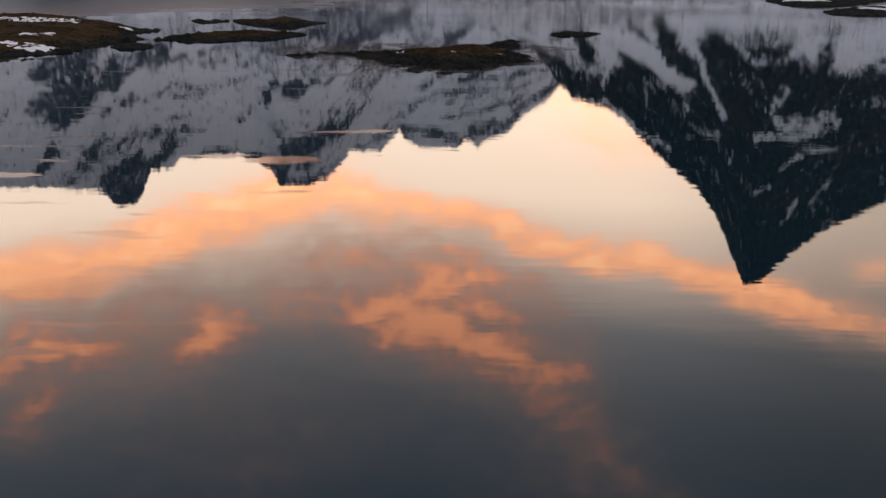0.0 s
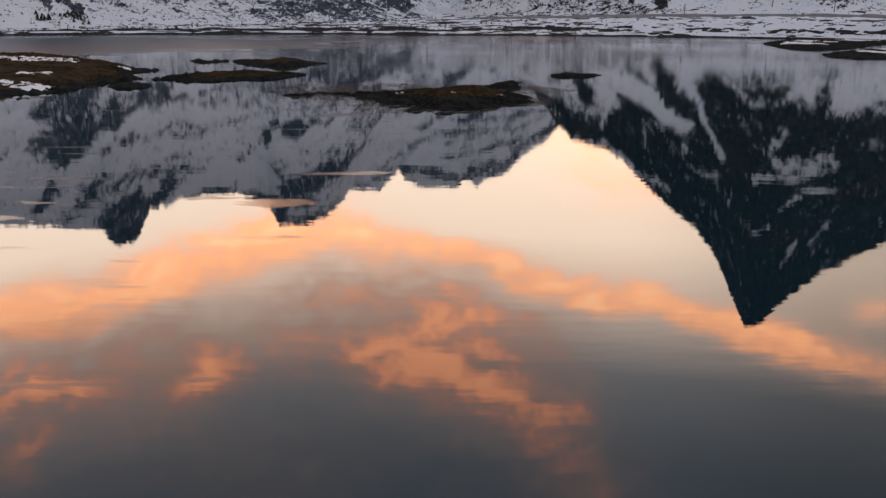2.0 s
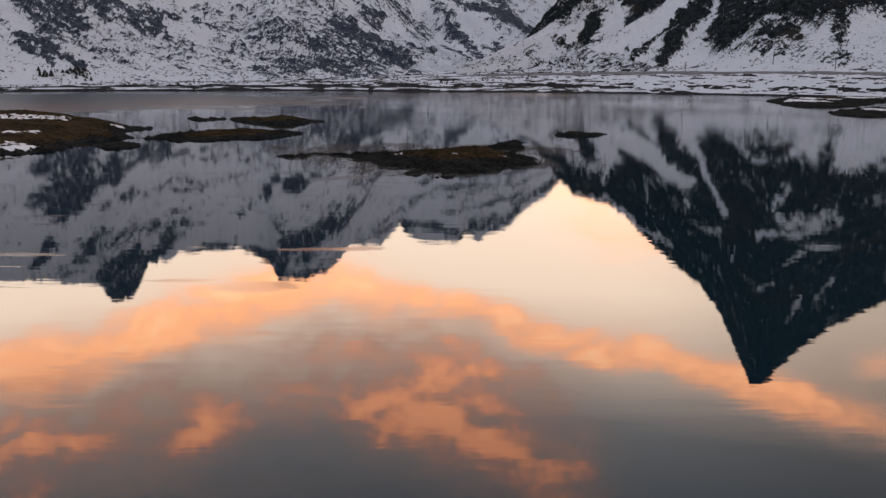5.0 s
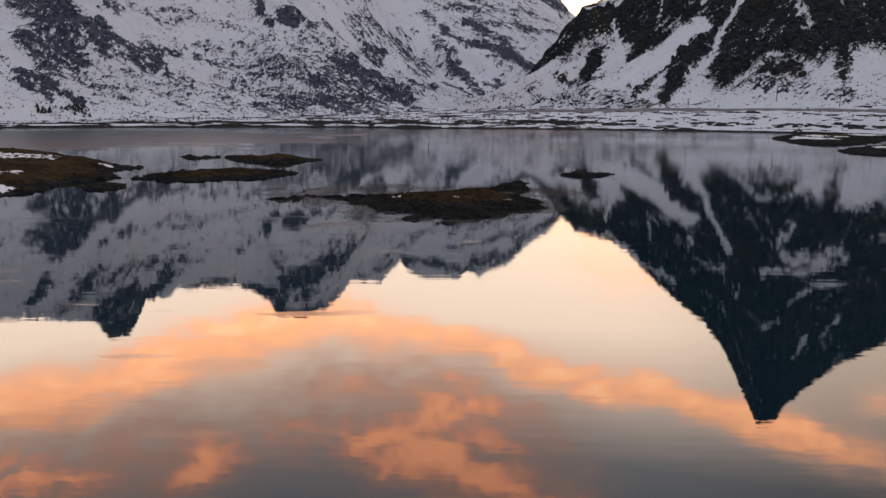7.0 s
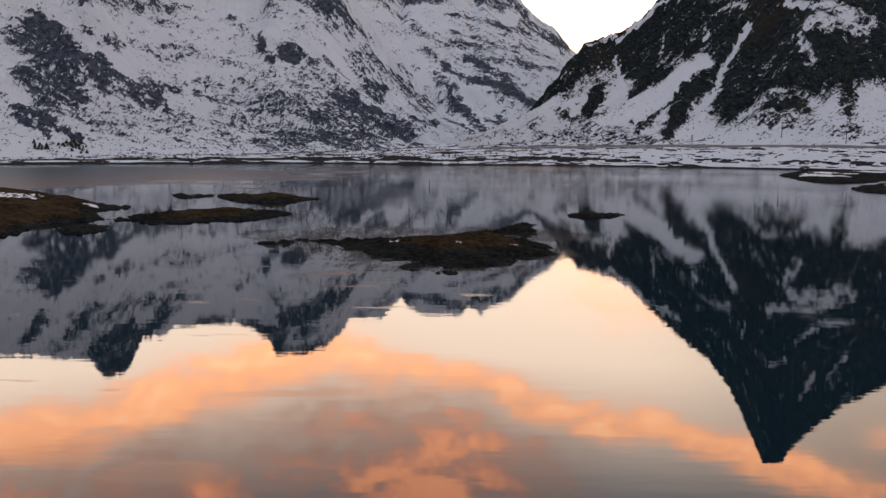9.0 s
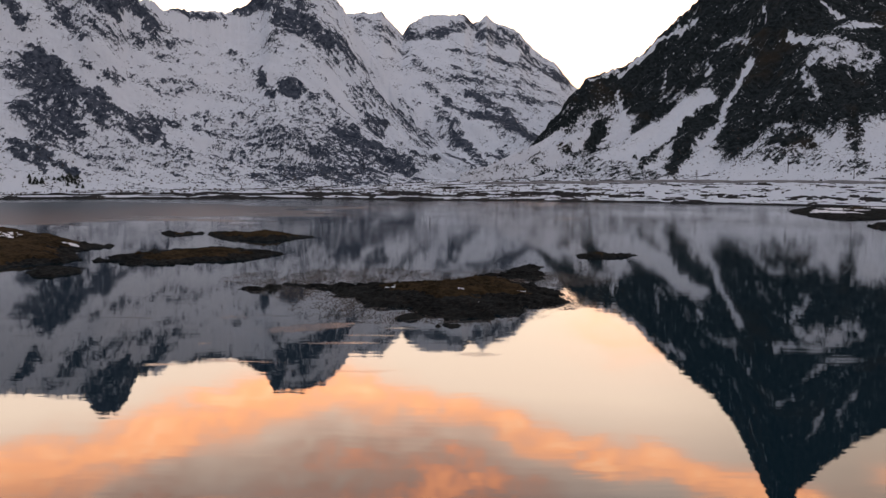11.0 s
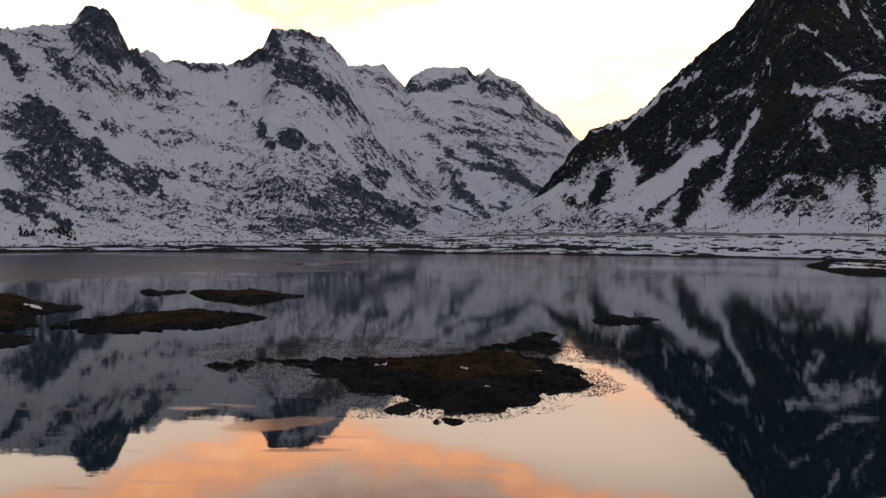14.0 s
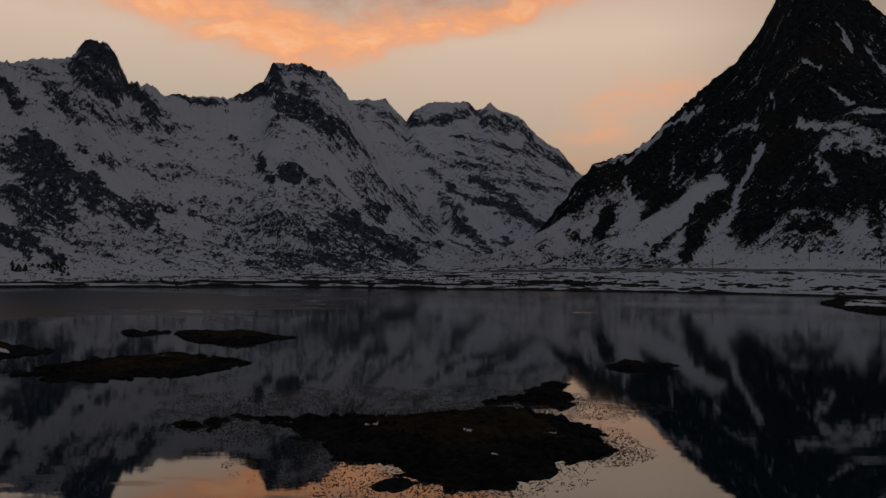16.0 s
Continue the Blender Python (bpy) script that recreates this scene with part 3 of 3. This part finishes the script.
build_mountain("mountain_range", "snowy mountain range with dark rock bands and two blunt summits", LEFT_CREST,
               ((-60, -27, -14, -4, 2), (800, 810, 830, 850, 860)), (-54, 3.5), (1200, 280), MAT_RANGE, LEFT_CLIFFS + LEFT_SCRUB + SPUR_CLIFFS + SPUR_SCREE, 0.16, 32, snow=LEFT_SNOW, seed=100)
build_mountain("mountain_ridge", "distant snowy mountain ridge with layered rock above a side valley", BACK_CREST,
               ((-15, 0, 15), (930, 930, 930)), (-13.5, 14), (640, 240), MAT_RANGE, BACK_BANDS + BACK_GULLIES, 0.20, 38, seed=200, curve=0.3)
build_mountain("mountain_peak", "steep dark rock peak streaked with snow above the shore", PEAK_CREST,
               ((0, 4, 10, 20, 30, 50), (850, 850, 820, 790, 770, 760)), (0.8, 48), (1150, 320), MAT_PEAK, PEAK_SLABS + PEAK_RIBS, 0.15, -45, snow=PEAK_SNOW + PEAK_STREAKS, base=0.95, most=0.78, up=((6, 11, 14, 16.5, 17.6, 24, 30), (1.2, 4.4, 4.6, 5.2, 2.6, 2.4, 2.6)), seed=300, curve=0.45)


# ---------------- water ----------------
def build_water():
    bm = bmesh.new()
    for x, y in ((-4200, -1500), (4200, -1500), (4200, 2600), (-4200, 2600)):
        bm.verts.new((x, y, 0))
    bm.faces.new(bm.verts)
    me = bpy.data.meshes.new("water")
    bm.to_mesh(me)
    bm.free()
    me.materials.append(MAT_WATER)
    tagged(new("water", me), "calm dark fjord water mirroring the evening sky", "water", kind="structure")


build_water()


# ---------------- islets ----------------
def inside(poly, x, y):
    """Signed distance to a closed outline, positive inside."""
    best, crossed = np.full(x.shape, 1e9), np.zeros(x.shape, bool)
    for (x0, y0), (x1, y1) in zip(poly, poly[1:] + poly[:1]):
        dx_, dy_ = x1 - x0, y1 - y0
        t = np.clip(((x - x0) * dx_ + (y - y0) * dy_) / (dx_ * dx_ + dy_ * dy_), 0, 1)
        best = np.minimum(best, np.hypot(x - x0 - t * dx_, y - y0 - t * dy_))
        if y0 != y1:
            crossed ^= ((y0 > y) != (y1 > y)) & (x < (x1 - x0) * (y - y0) / (y1 - y0) + x0)
    return np.where(crossed, best, -best)


def patches(mask, least):
    """The connected patches of a mask that have enough cells, each as a mask of its own."""
    left, found = set(zip(*(k.tolist() for k in np.nonzero(mask)))), []
    while left:
        queue, cells = [left.pop()], []
        while queue:
            r, c = queue.pop()
            cells.append((r, c))
            for near in ((r + a, c + b) for a in (-1, 0, 1) for b in (-1, 0, 1)):
                if near in left:
                    left.remove(near)
                    queue.append(near)
        if len(cells) >= least:
            own = np.zeros_like(mask)
            own[tuple(np.array(cells).T)] = True
            found.append(own)
    return found


def islet(label, outline, cell, height, turf_from, snows=(), hill=None, seed=0, ragged=1.0, turf_behind=-1e6, boulders=0):
    """A low rock islet with a turf cap; snows: (x, y, half width, half depth) of each lying snow patch."""
    xs, ys = [p[0] for p in outline], [p[1] for p in outline]
    x, y = np.meshgrid(np.arange(min(xs) - 6, max(xs) + 6, cell), np.arange(min(ys) - 6, max(ys) + 6, cell))
    sd = inside(outline, x, y) + 0.2 + ragged * (1.5 * fbm(x / 7, y / 7, 3, seed) + 0.8 * fbm(x / 2.2, y / 2.2, 3, seed + 1))
    ledges = 1 - np.abs(fbm((x + 0.5 * y) / 5, (y - 0.5 * x) / 2.6, 4, seed + 2, 0.6))
    edge = 0.40 * fbm(x / 3.4, y / 3.0, 4, seed + 7, 0.65) * step(-5, -1, sd) * step(5, 1, sd)
    z = -0.52 + edge + 0.85 * step(-1.7, 1.7, sd) + 0.42 * (ledges - 0.45) * step(-1, 1.5, sd) + height * 0.45 * step(2, 8, sd) + height * 0.55 * step(5, 16, sd)
    if hill:
        z = z + hill[3] * np.exp(-((x - hill[0]) ** 2 + (y - hill[1]) ** 2) / hill[2] ** 2) * step(0, 5, sd)
    z = z + 0.34 * fbm(x / 1.9, y / 1.1, 4, seed + 3, 0.7) * step(-2, 1, sd)
    root = tagged(new("islet"), label, "islet")
    body = sheet("rock", x, y, z, MAT_ROCK, keep=(sd > -5)[:-1, :-1], smooth=False)
    body.parent = root
    tagged(body, "dark wet ledges of bare rock")
    grass = sd - turf_from + 3.6 * fbm(x / 6, y / 5, 3, seed + 4) + 0.9 * fbm(x / 1.5, y / 1.5, 2, seed + 8)
    grass = np.minimum(grass, (y - turf_behind) * 0.6 + 2.0 * fbm(x / 6, y / 4, 3, seed + 9))
    if (grass > 0).sum() > 60:
        lift = z + 0.10 * step(0, 1.2, grass) - 0.02 + 0.34 * np.abs(fbm(x / 1.3, y / 1.0, 4, seed + 5, 0.7)) * step(0, 1, grass)
        for piece_of in patches((grass > 0)[:-1, :-1], 25):
            turf = sheet("turf", x, y, lift, MAT_TURF, keep=piece_of)
            turf.parent = root
            tagged(turf, "brown withered winter grass")
    for k, (sx, sy, rx, ry) in enumerate(snows):
        patch = 1 - np.hypot((x - sx) / rx, (y - sy) / ry) + 0.35 * fbm(x / (rx * 0.6), y / (ry * 0.6), 3, seed + 6 + k)
        if (patch > 0).sum() > 3:
            piece = sheet("snow_patch", x, y, z + 0.12 + 0.10 * step(0, 0.5, patch), MAT_SNOW, keep=(patch > 0)[:-1, :-1])
            piece.parent = root
            tagged(piece, "patch of old white snow")
    rng = random.Random(seed)
    for _ in range(boulders):
        k = rng.randrange(len(outline))
        (x0, y0), (x1, y1), t = outline[k], outline[(k + 1) % len(outline)], rng.random()
        size = rng.uniform(0.25, 0.7)
        bm = bmesh.new()
        bmesh.ops.create_icosphere(bm, subdivisions=2, radius=size)
        for v in bm.verts:
            v.co *= 1 + 0.35 * noise.noise(v.co * 1.6 / size + Vector((k, t * 9, 0)))
            v.co.x, v.co.z = v.co.x * 1.35, v.co.z * 0.65
        bmesh.ops.translate(bm, vec=(x0 + t * (x1 - x0) + rng.uniform(-1, 1), y0 + t * (y1 - y0) + rng.uniform(-1, 1), 0.1), verts=bm.verts)
        part("boulder", bm, MAT_ROCK, root)
    return root


MAIN = [(-26.1, 205.6), (-23.2, 202.4), (-20.2, 199.3), (-18.1, 194.6), (-15.3, 193.0), (-13.3, 188.1), (-13.9, 183.5), (-10.2, 183.4), (-6.8, 182.7), (-4.1, 180.4), (-5.0, 177.7), (-2.9, 176.1), (-0.1, 174.1), (2.0, 171.9), (4.8, 172.5), (8.0, 175.1), (10.7, 177.2), (12.5, 180.4), (10.5, 183.6), (14.2, 184.6), (17.9, 186.6), (21.2, 189.9), (20.3, 195.2), (20.1, 200.4), (19.6, 204.8), (17.5, 206.1), (16.6, 211.2), (14.5, 212.5), (12.2, 215.4), (9.1, 215.7), (5.9, 215.0), (0.6, 213.2), (-4.6, 211.3), (-8.9, 211.1), (-13.1, 209.3), (-17.4, 209.6), (-21.1, 208.9), (-23.1, 204.6)]
islet("low dark rock islet with brown grass and small snow patches", MAIN, 0.30, 1.25, 7.4,
      snows=((-7.6, 200.8, 1.5, 0.5), (-10.2, 198.8, 1.0, 0.45), (2.4, 192.1, 0.9, 0.5), (5.3, 184.7, 0.6, 0.25), (12.0, 193.1, 0.5, 0.3), (13.3, 194.4, 0.45, 0.3)), hill=(6, 204, 9, 0.8), seed=500, ragged=0.42,
      turf_behind=187.0, boulders=14)
islet("black weed-covered spit of rock", [(-8.8, 173.4), (-6.6, 172.4), (-4.6, 172.9), (-4.2, 175.1), (-5.4, 176.0), (-6.2, 174.3), (-7.7, 174.0)], 0.25, 0.2, 9, seed=505, ragged=0.35)
islet("broken rock tail at the waterline", [(12.4, 222.3), (15.3, 219.2), (18.6, 218.9), (20.0, 222.8), (18.5, 226.1), (21.0, 231.1), (18.6, 234.8), (22.8, 240.6), (21.0, 245.6), (17.3, 247.0), (17.9, 240.3), (14.8, 235.2), (13.5, 230.0), (8.4, 227.2), (5.3, 222.9)], 0.25, 0.02, 9, seed=507, ragged=1.2)
islet("rock slab just breaking the surface", [(-1.1, 167.5), (0.5, 166.6), (2.2, 167.1), (2.7, 168.1), (1.2, 168.8), (-0.3, 168.6)], 0.22, 0.05, 9, seed=509, ragged=0.35)
islet("small bare rock skerry beside the grassy islet", [(-33.4, 201.4), (-32.0, 199.4), (-30.6, 201.5), (-29.9, 206.7), (-30.8, 206.7), (-33.7, 207.5), (-34.6, 206.5), (-33.4, 202.6)], 0.25, 0.6, 9, seed=520, ragged=0.35)
islet("low black rock skerry awash", [(-38.2, 202.7), (-35.7, 201.2), (-33.7, 202.2), (-34.7, 203.8), (-37.1, 204.1)], 0.25, 0.15, 9, seed=523, ragged=0.35)
islet("thin line of black rock at the waterline", [(-32.0, 208.6), (-29.0, 207.0), (-25.5, 206.0), (-22.5, 206.2), (-22.0, 208.5), (-25.0, 208.8), (-28.5, 209.4), (-31.5, 210.2)], 0.25, 0.12, 9, seed=526, ragged=0.3)
islet("long low islet with a band of brown grass", [(-90.9, 251.5), (-83.8, 247.0), (-79.6, 249.0), (-75.2, 241.3), (-70.5, 241.6), (-63.9, 242.0), (-57.8, 247.3), (-53.3, 254.4), (-47.7, 258.3), (-43.7, 269.9), (-48.9, 272.7), (-58.4, 280.5), (-64.7, 286.8), (-70.5, 286.3), (-72.4, 277.1), (-79.6, 272.3), (-82.7, 264.0), (-83.5, 252.8)],
      0.45, 0.35, 6.0, snows=((-66.1, 275.9, 0.9, 0.5), (-64.1, 277.8, 0.7, 0.5)), seed=540, ragged=1.3, boulders=26)
islet("flat dark rock shelf at the waterline", [(-88.8, 224.4), (-83.8, 217.0), (-79.9, 217.2), (-77.9, 227.8), (-82.0, 233.0), (-86.8, 235.6), (-89.0, 232.5)], 0.45, 0.25, 5, seed=560, ragged=0.6)
islet("narrow rock islet with a grassy hump", [(-103.2, 346.1), (-95.7, 330.5), (-91.6, 330.9), (-85.3, 341.2), (-74.7, 320.6), (-67.4, 312.8), (-56.5, 311.1), (-50.7, 322.8), (-45.0, 329.3), (-48.2, 330.7), (-56.1, 336.3), (-62.6, 342.3), (-69.7, 345.0), (-77.0, 347.8), (-81.0, 343.9), (-89.0, 342.9), (-93.9, 339.0), (-98.5, 345.4), (-101.0, 345.2)],
      0.5, 0.22, 4.0, hill=(-60.2, 324.2, 7, 1.7), seed=580, ragged=0.3, boulders=14)
islet("broad grassy islet with large snow patches", [(-195.3, 176.1), (-97.7, 204.5), (-96.2, 210.2), (-94.7, 217.5), (-96.8, 230.8), (-95.8, 239.7), (-91.3, 244.9), (-92.9, 256.7), (-100.5, 269.4), (-98.7, 284.5), (-97.2, 294.0), (-97.1, 285.6), (-108.0, 294.7), (-120.8, 307.4), (-129.8, 312.4), (-143.6, 326.8), (-158.4, 335.5), (-164.0, 328.0), (-221.0, 307.7)],
      0.8, 1.9, 5, snows=((-134.7, 282.0, 15, 9), (-114.6, 235.7, 6, 5), (-106.9, 212.1, 9, 4), (-134.7, 308.2, 1.8, 1.6), (-117.7, 285.4, 2.0, 1.2), (-115.0, 293.8, 1.6, 1.2), (-105.3, 279.0, 2.4, 1.2)), hill=(-154.2, 297.4, 40, 2.0), seed=600, boulders=14)
islet("small dark skerry covered in weed", [(33.0, 273.3), (35.3, 265.6), (40.0, 264.1), (45.7, 268.3), (51.7, 274.8), (45.1, 274.5), (41.8, 280.6), (36.7, 275.9)], 0.4, 0.8, 6.5, seed=620, ragged=0.6)
islet("rocky point with snow on flat dark rock", [(214, 565), (201, 512), (196, 480), (208, 470), (226, 478), (245, 500), (290, 560), (330, 590), (300, 630), (262, 640), (235, 605)],
      1.0, 1.4, 30, snows=((222, 525, 9, 20), (246, 562, 9, 20), (285, 590, 14, 14)), seed=640)
islet("low rock shelf with a strip of snow", [(186, 415), (181, 392), (188, 380), (215, 384), (250, 420), (262, 470), (240, 478), (205, 440)], 0.9, 1.0, 30,
      snows=((212, 418, 6, 14), (238, 448, 7, 12)), seed=660)


# ---------------- seaweed round the islet ----------------
def build_weed():
    rng = np.random.default_rng(7)
    n = 260000
    x, y = rng.uniform(-46, 36, n), rng.uniform(160, 256, n)
    sd = inside(MAIN, x, y)
    # beds: wide to the far side and in the bay, narrow along the front
    reach = 4.5 + 17.0 * step(204, 222, y) + 7.0 * step(0, -14, x)
    clump = 0.55 * fbm(x / 7, y / 12, 3, 71) + 0.45 * fbm(x / 1.4, y / 2.2, 3, 72)
    keep = (sd < 0.3) & (sd > -reach) & (rng.uniform(0, 1, len(x)) < 0.75) & (clump + rng.uniform(-1.1, 1.1, len(x)) > 0.12 + 0.6 * (-sd / reach))
    x, y = x[keep][:22000], y[keep][:22000]
    n = len(x)
    size, turn = rng.uniform(0.03, 0.11, n), rng.uniform(0, math.pi, n)
    verts, faces = np.zeros((n, 6, 3)), np.arange(n * 5).reshape(n, 5)
    for k in range(5):
        ang = turn + k * math.tau / 5
        rad = size * rng.uniform(0.5, 1.2, n)
        verts[:, k] = np.stack([x + rad * np.cos(ang) * 1.7, y + rad * np.sin(ang), rng.uniform(0.004, 0.02, n)], -1)
    verts[:, 5] = np.stack([x, y, rng.uniform(0.03, 0.09, n)], -1)
    tris = [(6 * i + k, 6 * i + (k + 1) % 5, 6 * i + 5) for i in range(n) for k in range(5)]
    me = bpy.data.meshes.new("seaweed")
    me.from_pydata(verts.reshape(-1, 3).tolist(), [], tris)
    me.materials.append(MAT_WEED)
    tagged(new("seaweed", me), "brown seaweed tips breaking the calm water", "seaweed", kind="stuff")


build_weed()


# ---------------- road, poles, trees, shrubs ----------------
def spot(az, r, sink=0.0):
    return Vector((r * math.sin(radians(az)), r * math.cos(radians(az)), ground_height(az, r) - sink))


def road_range(az):
    return np.interp(az, SHORE_AZ, SHORE_R) + np.interp(az, (0, 4, 12, 22, 30, 60), (100, 92, 78, 74, 72, 72))


def build_road():
    az1 = np.linspace(2.5, 50, 400)
    bm = bmesh.new()
    rings = []
    for a in az1:
        r = float(road_range(a))
        z = float(np.mean(plain_height(np.full(5, a) + np.linspace(-0.6, 0.6, 5), np.full(5, r)))) + 1.0
        ring = []
        for off, dz_ in ((-6.5, -3.0), (-4.4, 0.0), (-4.0, 0.0), (4.0, 0.3), (4.4, 0.6), (6.5, -1.2)):
            ring.append(bm.verts.new(((r + off) * math.sin(radians(a)), (r + off) * math.cos(radians(a)), z + dz_)))
        rings.append(ring)
    for p0, p1 in zip(rings, rings[1:]):
        for k in range(5):
            bm.faces.new((p0[k], p1[k], p1[k + 1], p0[k + 1]))
    me = bpy.data.meshes.new("road")
    bm.to_mesh(me)
    bm.free()
    me.materials.append(MAT_ROAD)
    tagged(new("road", me), "grey snow-packed road running along the shore", "road", kind="structure")


build_road()


def tube(bm, a, b, ra, rb, sides=8):
    axis = Vector(b) - Vector(a)
    m = Matrix.Translation((Vector(a) + Vector(b)) / 2) @ axis.to_track_quat("Z", "Y").to_matrix().to_4x4()
    bmesh.ops.create_cone(bm, cap_ends=True, segments=sides, radius1=ra, radius2=rb, depth=axis.length, matrix=m)
    return bm


def utility_pole(at, height, turn):
    root = tagged(new("utility_pole"), "dark wooden utility pole standing in the snow beside the road", "utility pole", "poles along the road")
    root.matrix_world = Matrix.Translation(at) @ pose(0, 0, 0, 0, 0, turn)
    part("post", tube(bmesh.new(), (0, 0, -0.6), (0, 0, height), 0.34, 0.24), MAT_WOOD, root)
    arm = part("crossarm", tube(bmesh.new(), (-1.1, 0, height - 0.7), (1.1, 0, height - 0.7), 0.09, 0.09, 6), MAT_WOOD, root)
    for k in (-0.95, 0.0, 0.95):
        part("insulator", tube(bmesh.new(), (k, 0, height - 0.65), (k, 0, height - 0.35), 0.07, 0.05, 6), MAT_ROCK, arm)
    return root


for az_p, extra, tall in ((21.05, 14, 11.0), (24.6, 13, 10.5), (15.8, 12, 9.0), (28.0, 13, 10.5)):
    utility_pole(spot(az_p, float(road_range(az_p)) + extra, 0.3), tall, -az_p)


def marker_stick():
    root = tagged(new("channel_marker"), "thin dark wooden marker stick standing in the water", "marker")
    root.location = (-7.6, 406.5, 0)
    part("stick", tube(bmesh.new(), (0, 0, -0.5), (0.05, 0, 2.6), 0.17, 0.13), MAT_WOOD, root)
    part("topmark", tube(bmesh.new(), (0.05, 0, 2.45), (0.05, 0, 2.9), 0.24, 0.08), MAT_WOOD, root)


marker_stick()


def conifer(height, seed):
    rng = random.Random(seed)
    root = tagged(new("conifer"), "small dark spruce standing in the snow above the shore", "tree", "spruces on the shore")
    part("trunk", tube(bmesh.new(), (0, 0, -0.5), (0, 0, height * 0.95), height * 0.022, height * 0.004, 6), MAT_BARK, root)
    bm = bmesh.new()
    for k in range(70):
        up = 0.08 + 0.9 * (k / 70) ** 0.9
        reach = height * 0.55 * (1.05 - up) * rng.uniform(0.65, 1.2)
        ang, base = rng.uniform(0, math.tau), height * up
        out = Vector((math.cos(ang), math.sin(ang), 0))
        side = Vector((-out.y, out.x, 0)) * reach * 0.45
        tip = out * reach + Vector((0, 0, base - reach * 0.35))
        vs = [bm.verts.new(p) for p in (Vector((0, 0, base + reach * 0.25)), out * reach * 0.6 + side + Vector((0, 0, base - reach * 0.2)),
                                        tip, out * reach * 0.6 - side + Vector((0, 0, base - reach * 0.2)), out * reach * 0.5 + Vector((0, 0, base + reach * 0.1)))]
        for tri in ((0, 1, 4), (1, 2, 4), (2, 3, 4), (3, 0, 4)):
            bm.faces.new([vs[i] for i in tri])
    part("crown", bm, MAT_NEEDLE, root)
    return root


def build_trees():
    rng = random.Random(4)
    kinds = [conifer(h, i) for i, h in enumerate((3.1, 2.5, 3.6))]
    beds = [(-25.45, 832, 6), (-25.1, 832, 5), (-24.85, 832, 7), (-24.2, 836, 4), (-23.85, 838, 6), (-23.6, 841, 7), (-23.3, 844, 8), (-23.05, 842, 8),
            (-22.9, 837, 6), (-23.3, 834, 5), (-22.7, 833, 4)]
    first = 0
    for az_t, r_t, count in beds:
        for _ in range(count):
            a, r = az_t + rng.gauss(0, 0.13), r_t + rng.gauss(0, 2.5)
            m = Matrix.Translation(spot(a, r, 0.1)) @ pose(0, 0, 0, 0, 0, rng.uniform(0, 360))
            if first < 3:
                kinds[first].matrix_world = m
                first += 1
            else:
                t = copy_thing(kinds[rng.randrange(3)], m)
                t.scale = (1, 1, rng.uniform(0.7, 1.15))


build_trees()


def build_shrubs():
    """Bare low shrubs and stones that poke out of the snow along the foot of the slopes."""
    rng = np.random.default_rng(12)
    verts, tris = [], []
    for _ in range(8500):
        az_s = rng.uniform(-32, 34)
        inland = rng.uniform(14, 150 if az_s < 6 else 205)
        if az_s > 6 and (62 < inland < 84 or (inland <= 62 and rng.uniform() < 0.6)):
            continue
        if fbm(np.array([az_s * 1.6]), np.array([inland / 14]), 3, 77)[0] < rng.uniform(-0.1, 0.5):
            continue
        r = float(np.interp(az_s, SHORE_AZ, SHORE_R)) + inland
        c = spot(az_s, r, 0.15)
        w, h = rng.uniform(0.5, 1.5), rng.uniform(0.4, 1.6)
        base = len(verts)
        for k in range(5):
            ang, rad = k * math.tau / 5 + rng.uniform(-0.3, 0.3), w * rng.uniform(0.6, 1.2)
            verts.append((c.x + rad * math.cos(ang), c.y + rad * math.sin(ang), c.z))
        verts.append((c.x + rng.uniform(-0.3, 0.3), c.y, c.z + h))
        tris += [(base + k, base + (k + 1) % 5, base + 5) for k in range(5)]
    me = bpy.data.meshes.new("shrubs")
    me.from_pydata(verts, [], tris)
    me.materials.append(MAT_TWIG)
    tagged(new("shrubs", me), "bare dark shrubs and stones poking out of the snow", "shrubs", kind="stuff")


build_shrubs()
